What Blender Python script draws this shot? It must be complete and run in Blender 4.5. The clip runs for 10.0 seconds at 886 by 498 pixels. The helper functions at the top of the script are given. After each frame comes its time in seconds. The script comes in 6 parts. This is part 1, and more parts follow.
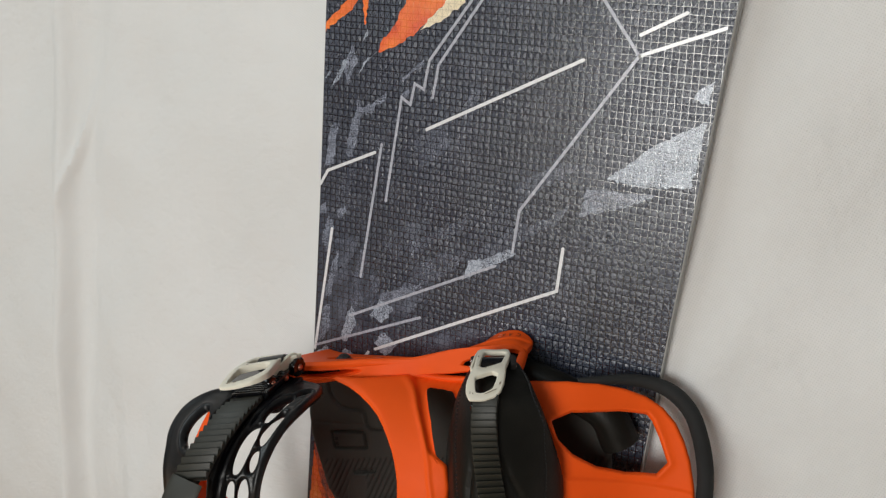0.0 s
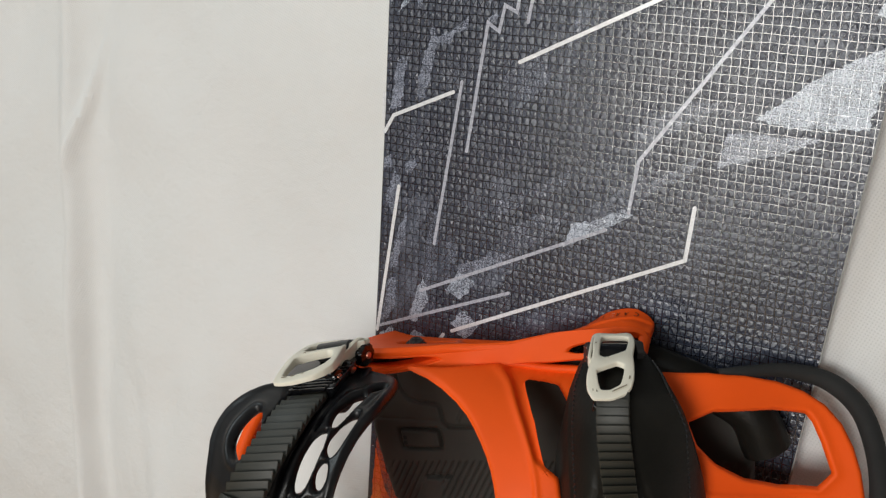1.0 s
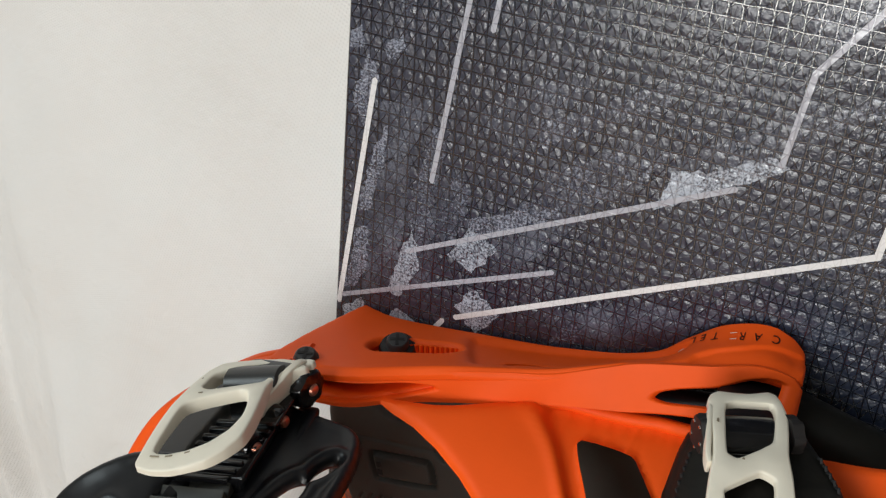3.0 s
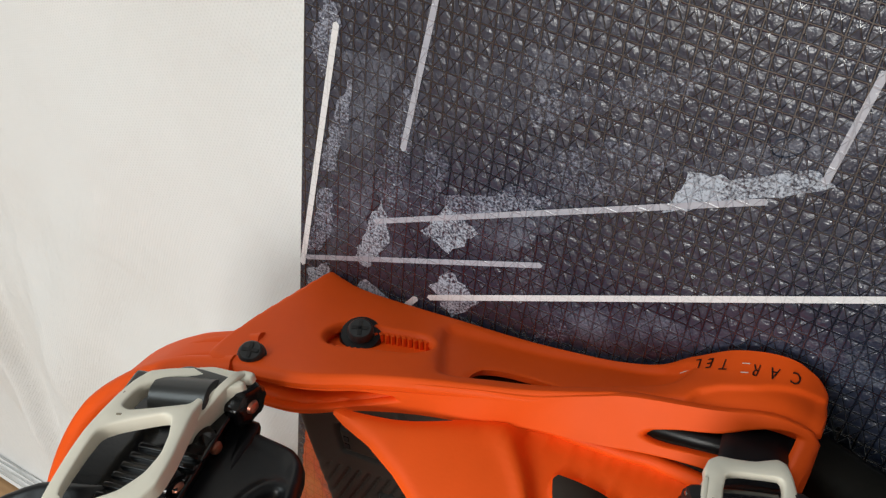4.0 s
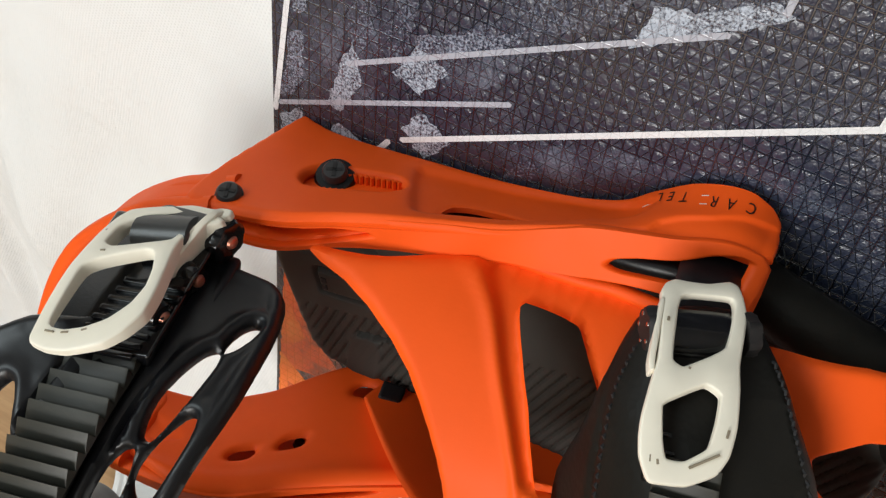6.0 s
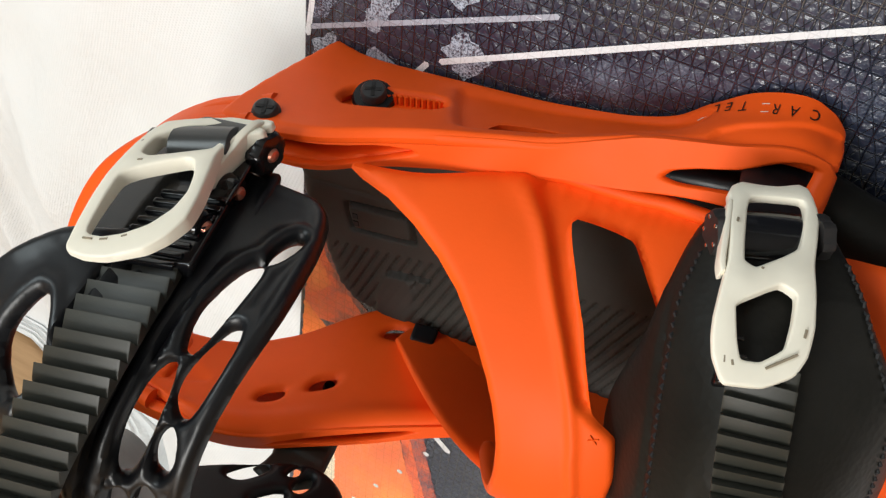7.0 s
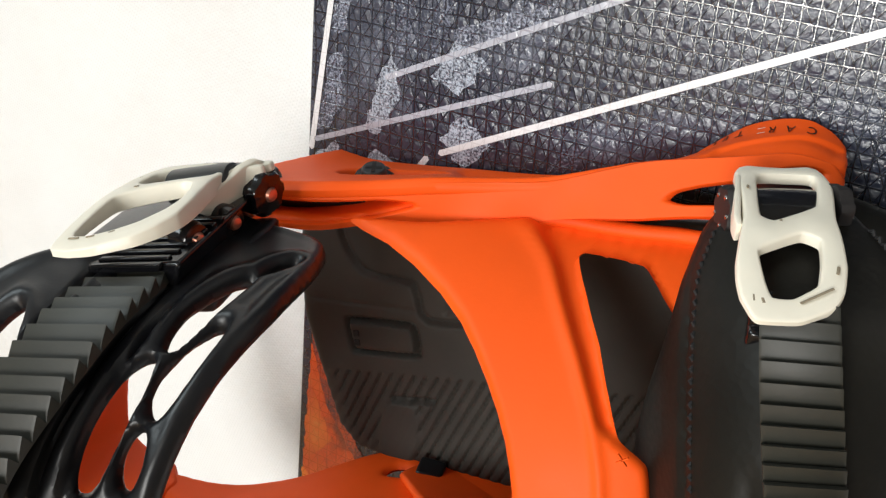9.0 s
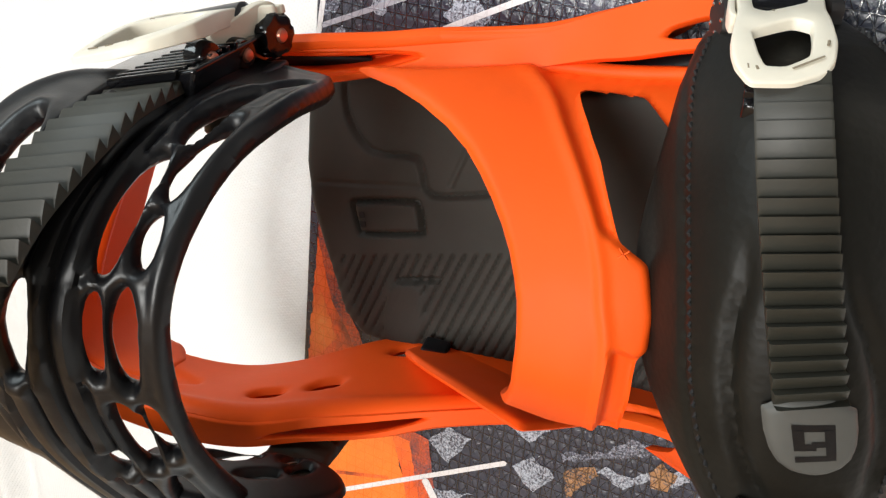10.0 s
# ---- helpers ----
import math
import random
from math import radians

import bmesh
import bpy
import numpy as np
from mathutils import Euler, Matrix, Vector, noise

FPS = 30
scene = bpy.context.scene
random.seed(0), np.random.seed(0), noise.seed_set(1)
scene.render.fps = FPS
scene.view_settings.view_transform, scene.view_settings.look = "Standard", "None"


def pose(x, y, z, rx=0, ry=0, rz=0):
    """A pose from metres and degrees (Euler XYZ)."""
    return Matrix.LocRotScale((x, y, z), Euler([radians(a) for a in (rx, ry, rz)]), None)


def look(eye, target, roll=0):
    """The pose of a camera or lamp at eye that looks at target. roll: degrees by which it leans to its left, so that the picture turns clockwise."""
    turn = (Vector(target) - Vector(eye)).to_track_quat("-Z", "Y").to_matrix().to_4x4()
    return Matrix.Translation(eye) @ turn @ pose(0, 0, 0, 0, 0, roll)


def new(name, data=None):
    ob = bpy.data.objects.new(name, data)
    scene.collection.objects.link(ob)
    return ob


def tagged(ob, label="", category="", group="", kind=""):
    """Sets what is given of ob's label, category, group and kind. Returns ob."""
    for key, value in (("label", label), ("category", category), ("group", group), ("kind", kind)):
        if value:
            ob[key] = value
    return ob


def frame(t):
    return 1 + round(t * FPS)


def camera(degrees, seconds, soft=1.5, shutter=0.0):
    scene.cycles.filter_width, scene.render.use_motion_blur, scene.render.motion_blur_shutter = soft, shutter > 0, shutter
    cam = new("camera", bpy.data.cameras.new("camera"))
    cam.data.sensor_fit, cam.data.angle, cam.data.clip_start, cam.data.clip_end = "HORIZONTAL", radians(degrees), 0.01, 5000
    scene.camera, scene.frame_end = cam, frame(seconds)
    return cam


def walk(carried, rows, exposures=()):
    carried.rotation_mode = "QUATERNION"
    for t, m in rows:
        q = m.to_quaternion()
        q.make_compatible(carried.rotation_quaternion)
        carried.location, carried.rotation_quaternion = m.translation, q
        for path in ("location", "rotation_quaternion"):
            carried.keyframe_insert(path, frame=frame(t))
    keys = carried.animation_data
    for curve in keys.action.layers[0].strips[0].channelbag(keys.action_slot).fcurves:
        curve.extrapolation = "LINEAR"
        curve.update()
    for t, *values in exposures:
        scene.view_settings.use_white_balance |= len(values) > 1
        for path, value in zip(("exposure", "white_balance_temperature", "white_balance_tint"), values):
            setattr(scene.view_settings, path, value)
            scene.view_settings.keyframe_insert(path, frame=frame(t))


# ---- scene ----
cam = camera(51.72, 10.0, soft=1.3)
# seconds, eye x y z (metres), yaw, pitch, roll (degrees)
PATH = [
    (0, 0.2166, -0.5549, 0.6580, 23.80, -11.86, 6.00),
    (0.2, 0.2008, -0.5413, 0.6445, 23.49, -12.58, 5.89),
    (0.5, 0.1759, -0.5213, 0.6308, 23.84, -13.23, 5.76),
    (0.7, 0.1576, -0.5075, 0.6278, 24.06, -13.39, 5.70),
    (1, 0.1273, -0.4762, 0.6270, 23.89, -13.99, 5.66),
    (1.2, 0.1054, -0.4431, 0.6287, 23.94, -13.78, 5.65),
    (1.5, 0.0745, -0.3914, 0.6347, 23.76, -14.01, 5.63),
    (1.7, 0.0581, -0.3682, 0.6386, 24.06, -14.35, 5.60),
    (2, 0.0373, -0.3515, 0.6414, 23.93, -14.17, 5.58),
    (2.2, 0.0243, -0.3481, 0.6412, 23.22, -15.29, 5.79),
    (2.5, 0.0142, -0.3370, 0.6382, 23.51, -19.82, 6.55),
    (2.7, 0.0202, -0.3160, 0.6315, 23.05, -23.66, 7.18),
    (3, 0.0312, -0.2754, 0.6230, 22.28, -26.50, 8.15),
    (3.2, 0.0301, -0.2526, 0.6244, 22.27, -28.66, 8.74),
    (4.3, 0.0094, -0.2041, 0.6501, 21.33, -40.70, 10.98),
    (4.5, 0.0083, -0.2036, 0.6515, 19.67, -42.76, 11.20),
    (4.7, 0.0108, -0.2052, 0.6492, 19.13, -45.27, 11.37),
    (5, 0.0194, -0.2104, 0.6447, 19.50, -45.25, 11.58),
    (5.2, 0.0243, -0.2130, 0.6446, 19.79, -45.47, 11.68),
    (5.5, 0.0247, -0.2152, 0.6451, 18.62, -45.49, 12.19),
    (5.7, 0.0222, -0.2164, 0.6445, 18.45, -45.71, 12.23),
    (6.8, 0.0179, -0.2255, 0.6301, 16.75, -45.62, 13.29),
    (7, 0.0144, -0.2310, 0.6187, 17.52, -45.86, 12.68),
    (7.2, 0.0130, -0.2337, 0.6126, 19.13, -45.37, 11.48),
    (7.5, 0.0173, -0.2377, 0.6164, 20.44, -40.49, 10.34),
    (7.7, 0.0192, -0.2397, 0.6065, 20.76, -35.67, 9.48),
    (8, 0.0250, -0.2427, 0.5874, 21.85, -31.55, 8.77),
    (8.2, 0.0285, -0.2462, 0.5788, 21.41, -30.80, 8.69),
    (8.5, 0.0333, -0.2524, 0.5696, 21.90, -29.85, 8.62),
    (8.7, 0.0369, -0.2561, 0.5621, 22.53, -28.97, 8.31),
    (9, 0.0430, -0.2614, 0.5466, 22.90, -24.80, 7.86),
    (9.2, 0.0475, -0.2652, 0.5335, 22.52, -22.07, 7.74),
    (9.5, 0.0534, -0.2718, 0.5153, 22.63, -22.74, 7.61),
    (9.7, 0.0561, -0.2769, 0.5076, 23.25, -22.79, 7.59),
    (10, 0.0590, -0.2851, 0.5009, 23.13, -22.84, 7.58),
]
EXPOSURES = [(0, -0.28), (1, -0.2), (2, -0.1), (2.5, -0.12), (3, -0.06), (4.5, 0.04), (5.5, 0.18), (7, 0.42), (8.5, 0.42), (10, 0.66)]


def eye(x, y, z, yaw, pitch, roll):
    """A camera pose from a place, a heading to the left of +y, a pitch and a lean."""
    yw, pt = radians(yaw), radians(pitch)
    ahead = Vector((-math.sin(yw) * math.cos(pt), math.cos(yw) * math.cos(pt), math.sin(pt)))
    return look((x, y, z), Vector((x, y, z)) + ahead, roll)


walk(cam, [(t, eye(*row)) for t, *row in PATH], EXPOSURES)

# ---- light ----
FLOOR = -0.22
world = bpy.data.worlds.new("world")
world.use_nodes = True
world.node_tree.nodes["Background"].inputs[0].default_value = (0.75, 0.85, 1.0, 1)
world.node_tree.nodes["Background"].inputs[1].default_value = 0.3
scene.world = world


def area_lamp(name, m, width, height, watts, colour):
    data = bpy.data.lights.new(name, "AREA")
    data.shape, data.size, data.size_y, data.energy, data.color = "RECTANGLE", width, height, watts, colour
    ob = new(name, data)
    ob.matrix_world = m
    return ob


area_lamp("west_window_daylight", look((-1.45, -1.3, 1.80), (0.0, 0.0, 0.45)), 1.2, 1.0, 21, (0.85, 0.97, 1.0))
area_lamp("south_window_daylight", look((-0.12, -2.95, 0.60), (0.0, 0.0, 0.55)), 1.2, 1.0, 56, (0.985, 0.985, 0.95))


# ---- materials ----
def material(name, rough=0.5, metal=0.0, coat=0.0, coat_rough=0.1, spec=0.5):
    m = bpy.data.materials.new(name)
    m.use_nodes = True
    b = m.node_tree.nodes["Principled BSDF"]
    b.inputs["Roughness"].default_value, b.inputs["Metallic"].default_value = rough, metal
    b.inputs["Coat Weight"].default_value, b.inputs["Coat Roughness"].default_value = coat, coat_rough
    b.inputs["Specular IOR Level"].default_value = spec
    return m, m.node_tree, b


def node(tree, kind, **values):
    n = tree.nodes.new(kind)
    for key, value in values.items():
        n.inputs[key.replace("_", " ")].default_value = value
    return n


def math_node(tree, op, a, b=None, c=None):
    n = tree.nodes.new("ShaderNodeMath")
    n.operation = op
    for i, v in enumerate((a, b, c)):
        if v is None:
            continue
        if isinstance(v, (int, float)):
            n.inputs[i].default_value = v
        else:
            tree.links.new(v, n.inputs[i])
    return n.outputs[0]


def noise_node(tree, scale, detail=4.0, rough=0.6, vector=None):
    n = node(tree, "ShaderNodeTexNoise", Scale=scale, Detail=detail, Roughness=rough)
    if vector is None:
        vector = tree.nodes.new("ShaderNodeTexCoord").outputs["Object"]
    tree.links.new(vector, n.inputs["Vector"])
    return n.outputs["Fac"]


def ramp(tree, fac, stops):
    n = tree.nodes.new("ShaderNodeValToRGB")
    while len(n.color_ramp.elements) < len(stops):
        n.color_ramp.elements.new(0.5)
    for e, (p, c) in zip(n.color_ramp.elements, stops):
        e.position, e.color = p, (*c, 1)
    tree.links.new(fac, n.inputs[0])
    return n.outputs[0]


def mix(tree, fac, a, b):
    n = tree.nodes.new("ShaderNodeMix")
    n.data_type = "RGBA"
    for i, v in ((0, fac), (6, a), (7, b)):
        if isinstance(v, (int, float)):
            n.inputs[i].default_value = v
        elif isinstance(v, tuple):
            n.inputs[i].default_value = (*v, 1)
        else:
            tree.links.new(v, n.inputs[i])
    return n.outputs[2]


def bump(tree, b, height, strength, distance, coat=False):
    n = node(tree, "ShaderNodeBump", Strength=strength, Distance=distance)
    tree.links.new(height, n.inputs["Height"])
    tree.links.new(n.outputs[0], b.inputs["Normal"])
    if coat:
        tree.links.new(n.outputs[0], b.inputs["Coat Normal"])


def plastic(name, colour, rough, worn=0.15, grain=900.0, depth=0.00005, coat=0.0, spec=0.5):
    """Moulded plastic with a fine grain and slow changes of tone and gloss."""
    m, t, b = material(name, rough, coat=coat, spec=spec)
    wide, fine = noise_node(t, 22, 5), noise_node(t, grain, 2)
    dark = tuple(c * (1 - worn) for c in colour)
    light = tuple(min(1, c * (1 + worn)) for c in colour)
    t.links.new(ramp(t, wide, [(0.3, dark), (0.7, light)]), b.inputs["Base Color"])
    r = t.nodes.new("ShaderNodeMapRange")
    r.inputs["To Min"].default_value, r.inputs["To Max"].default_value = max(0.03, rough - 0.08), rough + 0.1
    t.links.new(noise_node(t, 60, 6), r.inputs[0])
    t.links.new(r.outputs[0], b.inputs["Roughness"])
    bump(t, b, fine, 0.5, depth)
    return m


def weave_height(t, pitch):
    """Raised hairlines on a square mesh with both diagonals, and the pillows between them."""
    xyz = t.nodes.new("ShaderNodeSeparateXYZ")
    coord = t.nodes.new("ShaderNodeTexCoord").outputs["Object"]
    wob = node(t, "ShaderNodeTexNoise", Scale=90.0, Detail=2.0)
    t.links.new(coord, wob.inputs["Vector"])
    add = t.nodes.new("ShaderNodeVectorMath")
    add.operation = "MULTIPLY_ADD"
    t.links.new(wob.outputs["Color"], add.inputs[0])
    add.inputs[1].default_value = (0.0013,) * 3
    t.links.new(coord, add.inputs[2])
    t.links.new(add.outputs[0], xyz.inputs[0])
    u = math_node(t, "DIVIDE", xyz.outputs[0], pitch)
    v = math_node(t, "DIVIDE", xyz.outputs[2], pitch)
    total, dome = None, None
    half = math_node(t, "MULTIPLY", v, 0.55)
    for w, wide, tall in ((math_node(t, "ADD", u, math_node(t, "MULTIPLY", v, 0.06)), 0.085, 1.0), (v, 0.085, 1.0), (math_node(t, "ADD", u, half), 0.055, 0.85), (math_node(t, "SUBTRACT", u, half), 0.055, 0.85)):
        d = math_node(t, "PINGPONG", w, 0.5)
        line = math_node(t, "SUBTRACT", 1.0, math_node(t, "SMOOTH_MIN", math_node(t, "DIVIDE", d, wide), 1.0, 0.3))
        line = math_node(t, "MULTIPLY", line, tall)
        total = line if total is None else math_node(t, "MAXIMUM", total, line)
        if tall == 1.0:
            bulge = math_node(t, "MINIMUM", math_node(t, "MAXIMUM", math_node(t, "MULTIPLY_ADD", d, 3.2, -0.22), 0.0), 1.0)
            dome = bulge if dome is None else math_node(t, "MULTIPLY", dome, bulge)
    # lines are worn away in places
    gone = ramp(t, noise_node(t, 260, 3), [(0.34, (0.75, 0.75, 0.75)), (0.46, (1, 1, 1))])
    return math_node(t, "MULTIPLY", total, gone), dome


def topsheet(name, colour, emboss=1.0):
    """Printed top sheet with an embossed mesh of flat glossy lines; colour(tree) gives its print."""
    m, t, b = material(name, 0.3, coat=1.0, coat_rough=0.11, spec=0.7)
    height, dome = weave_height(t, 0.0043)
    # darkens the print along the lines, as they look where they mirror no light
    line_shade = ramp(t, height, [(0.12, (1.0, 1.0, 1.0)), (0.5, (1 - 0.55 * emboss,) * 3)])
    tone = t.nodes.new("ShaderNodeMix")
    tone.data_type, tone.blend_type = "RGBA", "MULTIPLY"
    tone.inputs[0].default_value = 1.0
    t.links.new(colour(t), tone.inputs[6])
    t.links.new(line_shade, tone.inputs[7])
    t.links.new(tone.outputs[2], b.inputs["Base Color"])
    for socket, low, high in (("Roughness", 0.36, 0.2), ("Coat Weight", 0.62, 1.0), ("Specular IOR Level", 0.55, 0.8)):
        r = t.nodes.new("ShaderNodeMapRange")
        r.inputs["From Min"].default_value, r.inputs["From Max"].default_value = 0.2, 0.6
        r.inputs["To Min"].default_value, r.inputs["To Max"].default_value = low, high
        t.links.new(height, r.inputs[0])
        t.links.new(r.outputs[0], b.inputs[socket])
    # the tops of the lines are flat
    flat = math_node(t, "ADD", math_node(t, "MINIMUM", height, 0.55), math_node(t, "MULTIPLY", noise_node(t, 700, 2), 0.10))
    rough_cells = math_node(t, "ADD", flat, math_node(t, "MULTIPLY", math_node(t, "MULTIPLY", noise_node(t, 420, 3), 0.9), math_node(t, "SUBTRACT", 0.68, flat)))
    pillows = math_node(t, "ADD", rough_cells, math_node(t, "MULTIPLY", dome, 0.13))
    bump(t, b, pillows, emboss, 0.0011, coat=True)
    return m


def slate(t):
    wide = ramp(t, noise_node(t, 9, 5), [(0.32, (0.012, 0.017, 0.036)), (0.55, (0.022, 0.029, 0.055)), (0.75, (0.038, 0.046, 0.076))])
    brown = ramp(t, noise_node(t, 14, 6, 0.7), [(0.48, (0, 0, 0)), (0.68, (1, 1, 1))])
    speck = ramp(t, noise_node(t, 1100, 3), [(0.6, (0, 0, 0)), (0.75, (1, 1, 1))])
    cloud = ramp(t, noise_node(t, 24, 3), [(0.52, (0, 0, 0)), (0.66, (1, 1, 1))])
    fleck = ramp(t, noise_node(t, 1300, 2), [(0.48, (0, 0, 0)), (0.62, (1, 1, 1))])
    speck = math_node(t, "MAXIMUM", math_node(t, "MULTIPLY", speck, 0.5), math_node(t, "MULTIPLY", cloud, fleck))
    return mix(t, math_node(t, "MULTIPLY", speck, 0.55), mix(t, math_node(t, "MULTIPLY", brown, 0.18), wide, (0.058, 0.048, 0.044)), (0.16, 0.17, 0.22))


def sprayed(colour, cover):
    """A speckled print over the slate: cover is the share of paint."""
    def make(t):
        grain = math_node(t, "ADD", math_node(t, "MULTIPLY", noise_node(t, 1300, 3), 0.75), math_node(t, "MULTIPLY", noise_node(t, 70, 4), 0.35))
        fac = ramp(t, grain, [(max(0.0, 0.75 - cover * 0.42), (0, 0, 0)), (0.9 - cover * 0.42, (1, 1, 1))])
        return mix(t, fac, slate(t), colour)
    return make


def misty(colour):
    """A thin cloudy spray that breaks up towards its border."""
    def make(t):
        grain = math_node(t, "ADD", math_node(t, "MULTIPLY", noise_node(t, 1500, 2), 0.55), math_node(t, "MULTIPLY", noise_node(t, 55, 5), 0.75))
        return mix(t, ramp(t, grain, [(0.62, (0, 0, 0)), (0.95, (1, 1, 1))]), slate(t), colour)
    return make


def solid(colour):
    def make(t):
        return mix(t, math_node(t, "MULTIPLY", noise_node(t, 500, 4), 0.25), colour, tuple(c * 0.6 for c in colour))
    return make


def smoke(t):
    return ramp(t, noise_node(t, 34, 5, 0.6), [(0.3, (0.05, 0.02, 0.014)), (0.4, (0.3, 0.045, 0.014)), (0.5, (0.85, 0.11, 0.015)), (0.75, (0.95, 0.17, 0.02))])


def fiery(t):
    return ramp(t, noise_node(t, 26, 6, 0.65), [(0.3, (0.1, 0.02, 0.01)), (0.42, (0.75, 0.09, 0.015)), (0.6, (0.95, 0.22, 0.03)), (0.75, (0.95, 0.5, 0.15))])


TOPSHEET = topsheet("slate_topsheet", slate)
LINE_WHITE = topsheet("white_line_print", solid((0.78, 0.78, 0.8)), 0.1)
LINE_GREY = topsheet("grey_line_print", solid((0.42, 0.43, 0.5)), 0.35)
PATCH_PALE = topsheet("pale_blue_spray", sprayed((0.42, 0.47, 0.56), 0.72), 0.5)
PATCH_MID = topsheet("grey_blue_spray", sprayed((0.3, 0.33, 0.42), 0.6), 0.5)
PATCH_FAINT = topsheet("faint_grey_spray", sprayed((0.20, 0.225, 0.30), 0.46), 0.7)
PATCH_MIST = topsheet("misty_blue_spray", misty((0.17, 0.195, 0.26)), 0.8)
PATCH_FIRE = topsheet("orange_flame_print", fiery, 0.15)
def ember(t):
    grain = math_node(t, "ADD", math_node(t, "MULTIPLY", noise_node(t, 900, 3), 0.5), math_node(t, "MULTIPLY", noise_node(t, 60, 5), 0.8))
    return mix(t, ramp(t, grain, [(0.5, (0, 0, 0)), (0.82, (1, 1, 1))]), slate(t), (0.75, 0.10, 0.018))


PATCH_EMBER = topsheet("thin_orange_spray", ember, 0.25)
PATCH_SMOKE = topsheet("smoky_orange_spray", smoke, 0.2)
def blaze(t):
    return ramp(t, noise_node(t, 12, 5, 0.6), [(0.3, (0.8, 0.10, 0.012)), (0.55, (0.95, 0.2, 0.02)), (0.75, (1.0, 0.36, 0.05))])


PATCH_BLAZE = topsheet("blazing_orange_print", blaze, 0.12)
PATCH_CREAM = topsheet("cream_flame_print", sprayed((0.85, 0.72, 0.5), 1.0), 0.3)
PATCH_RUST = topsheet("rusty_spray", sprayed((0.4, 0.2, 0.08), 0.7))
ORANGE = plastic("orange_nylon", (0.88, 0.095, 0.006), 0.55, 0.05, spec=0.22)
BLACK_SATIN = plastic("black_satin_plastic", (0.0055, 0.0058, 0.0072), 0.36, 0.3, spec=0.4)
BLACK_GLOSS = plastic("black_gloss_plastic", (0.005, 0.005, 0.006), 0.14, 0.2)
BLACK_RUBBER = plastic("dusty_black_rubber", (0.026, 0.0235, 0.019), 0.7, 0.3, 500.0, 0.0001)
LADDER_GREY = plastic("dark_grey_ladder_plastic", (0.023, 0.0225, 0.017), 0.5, 0.25)
FOAM_BLACK = plastic("black_foam_edge", (0.012, 0.012, 0.012), 0.85, 0.3, 1400.0, 0.0002)
IVORY = plastic("ivory_painted_metal", (0.84, 0.785, 0.66), 0.38, 0.1, 300.0, 0.00004)
STEEL_EDGE = plastic("steel_edge", (0.42, 0.42, 0.42), 0.4, 0.25, 600.0, 0.00004)
SIDEWALL = plastic("grey_sidewall", (0.34, 0.34, 0.33), 0.5, 0.2)
INK = plastic("black_ink", (0.012, 0.01, 0.01), 0.6, 0.1)
INK_PALE = plastic("pale_ink", (0.8, 0.6, 0.5), 0.6, 0.1)
THREAD = plastic("black_thread", (0.008, 0.008, 0.009), 0.8, 0.2)
SCUFF = plastic("dark_scuff", (0.27, 0.22, 0.15), 0.7, 0.2)
LOGO_GREY = plastic("moulded_logo_grey", (0.07, 0.07, 0.065), 0.6, 0.2)
COPPER = plastic("copper_rivet", (0.6, 0.25, 0.17), 0.3, 0.1)
COPPER.node_tree.nodes["Principled BSDF"].inputs["Metallic"].default_value = 0.8
CHROME = plastic("steel_pin", (0.6, 0.6, 0.6), 0.2, 0.1)
CHROME.node_tree.nodes["Principled BSDF"].inputs["Metallic"].default_value = 1.0
TEAL = plastic("teal_plastic", (0.01, 0.16, 0.24), 0.4, 0.1)


def leather():
    m, t, b = material("black_leather", 0.46, spec=0.18)
    t.links.new(ramp(t, noise_node(t, 40, 6), [(0.3, (0.0065, 0.006, 0.0048)), (0.75, (0.013, 0.012, 0.0098))]), b.inputs["Base Color"])
    cells = node(t, "ShaderNodeTexVoronoi", Scale=520.0)
    t.links.new(t.nodes.new("ShaderNodeTexCoord").outputs["Object"], cells.inputs["Vector"])
    bump(t, b, math_node(t, "ADD", math_node(t, "MULTIPLY", cells.outputs["Distance"], 0.5), math_node(t, "MULTIPLY", noise_node(t, 90, 5), 0.8)), 0.35, 0.0004)
    return m


COVER_GREY = plastic("dark_grey_cover", (0.035, 0.035, 0.034), 0.3, 0.15)
SCREW_GREY = plastic("worn_screw_grey", (0.03, 0.03, 0.031), 0.42, 0.3)
LEATHER = leather()


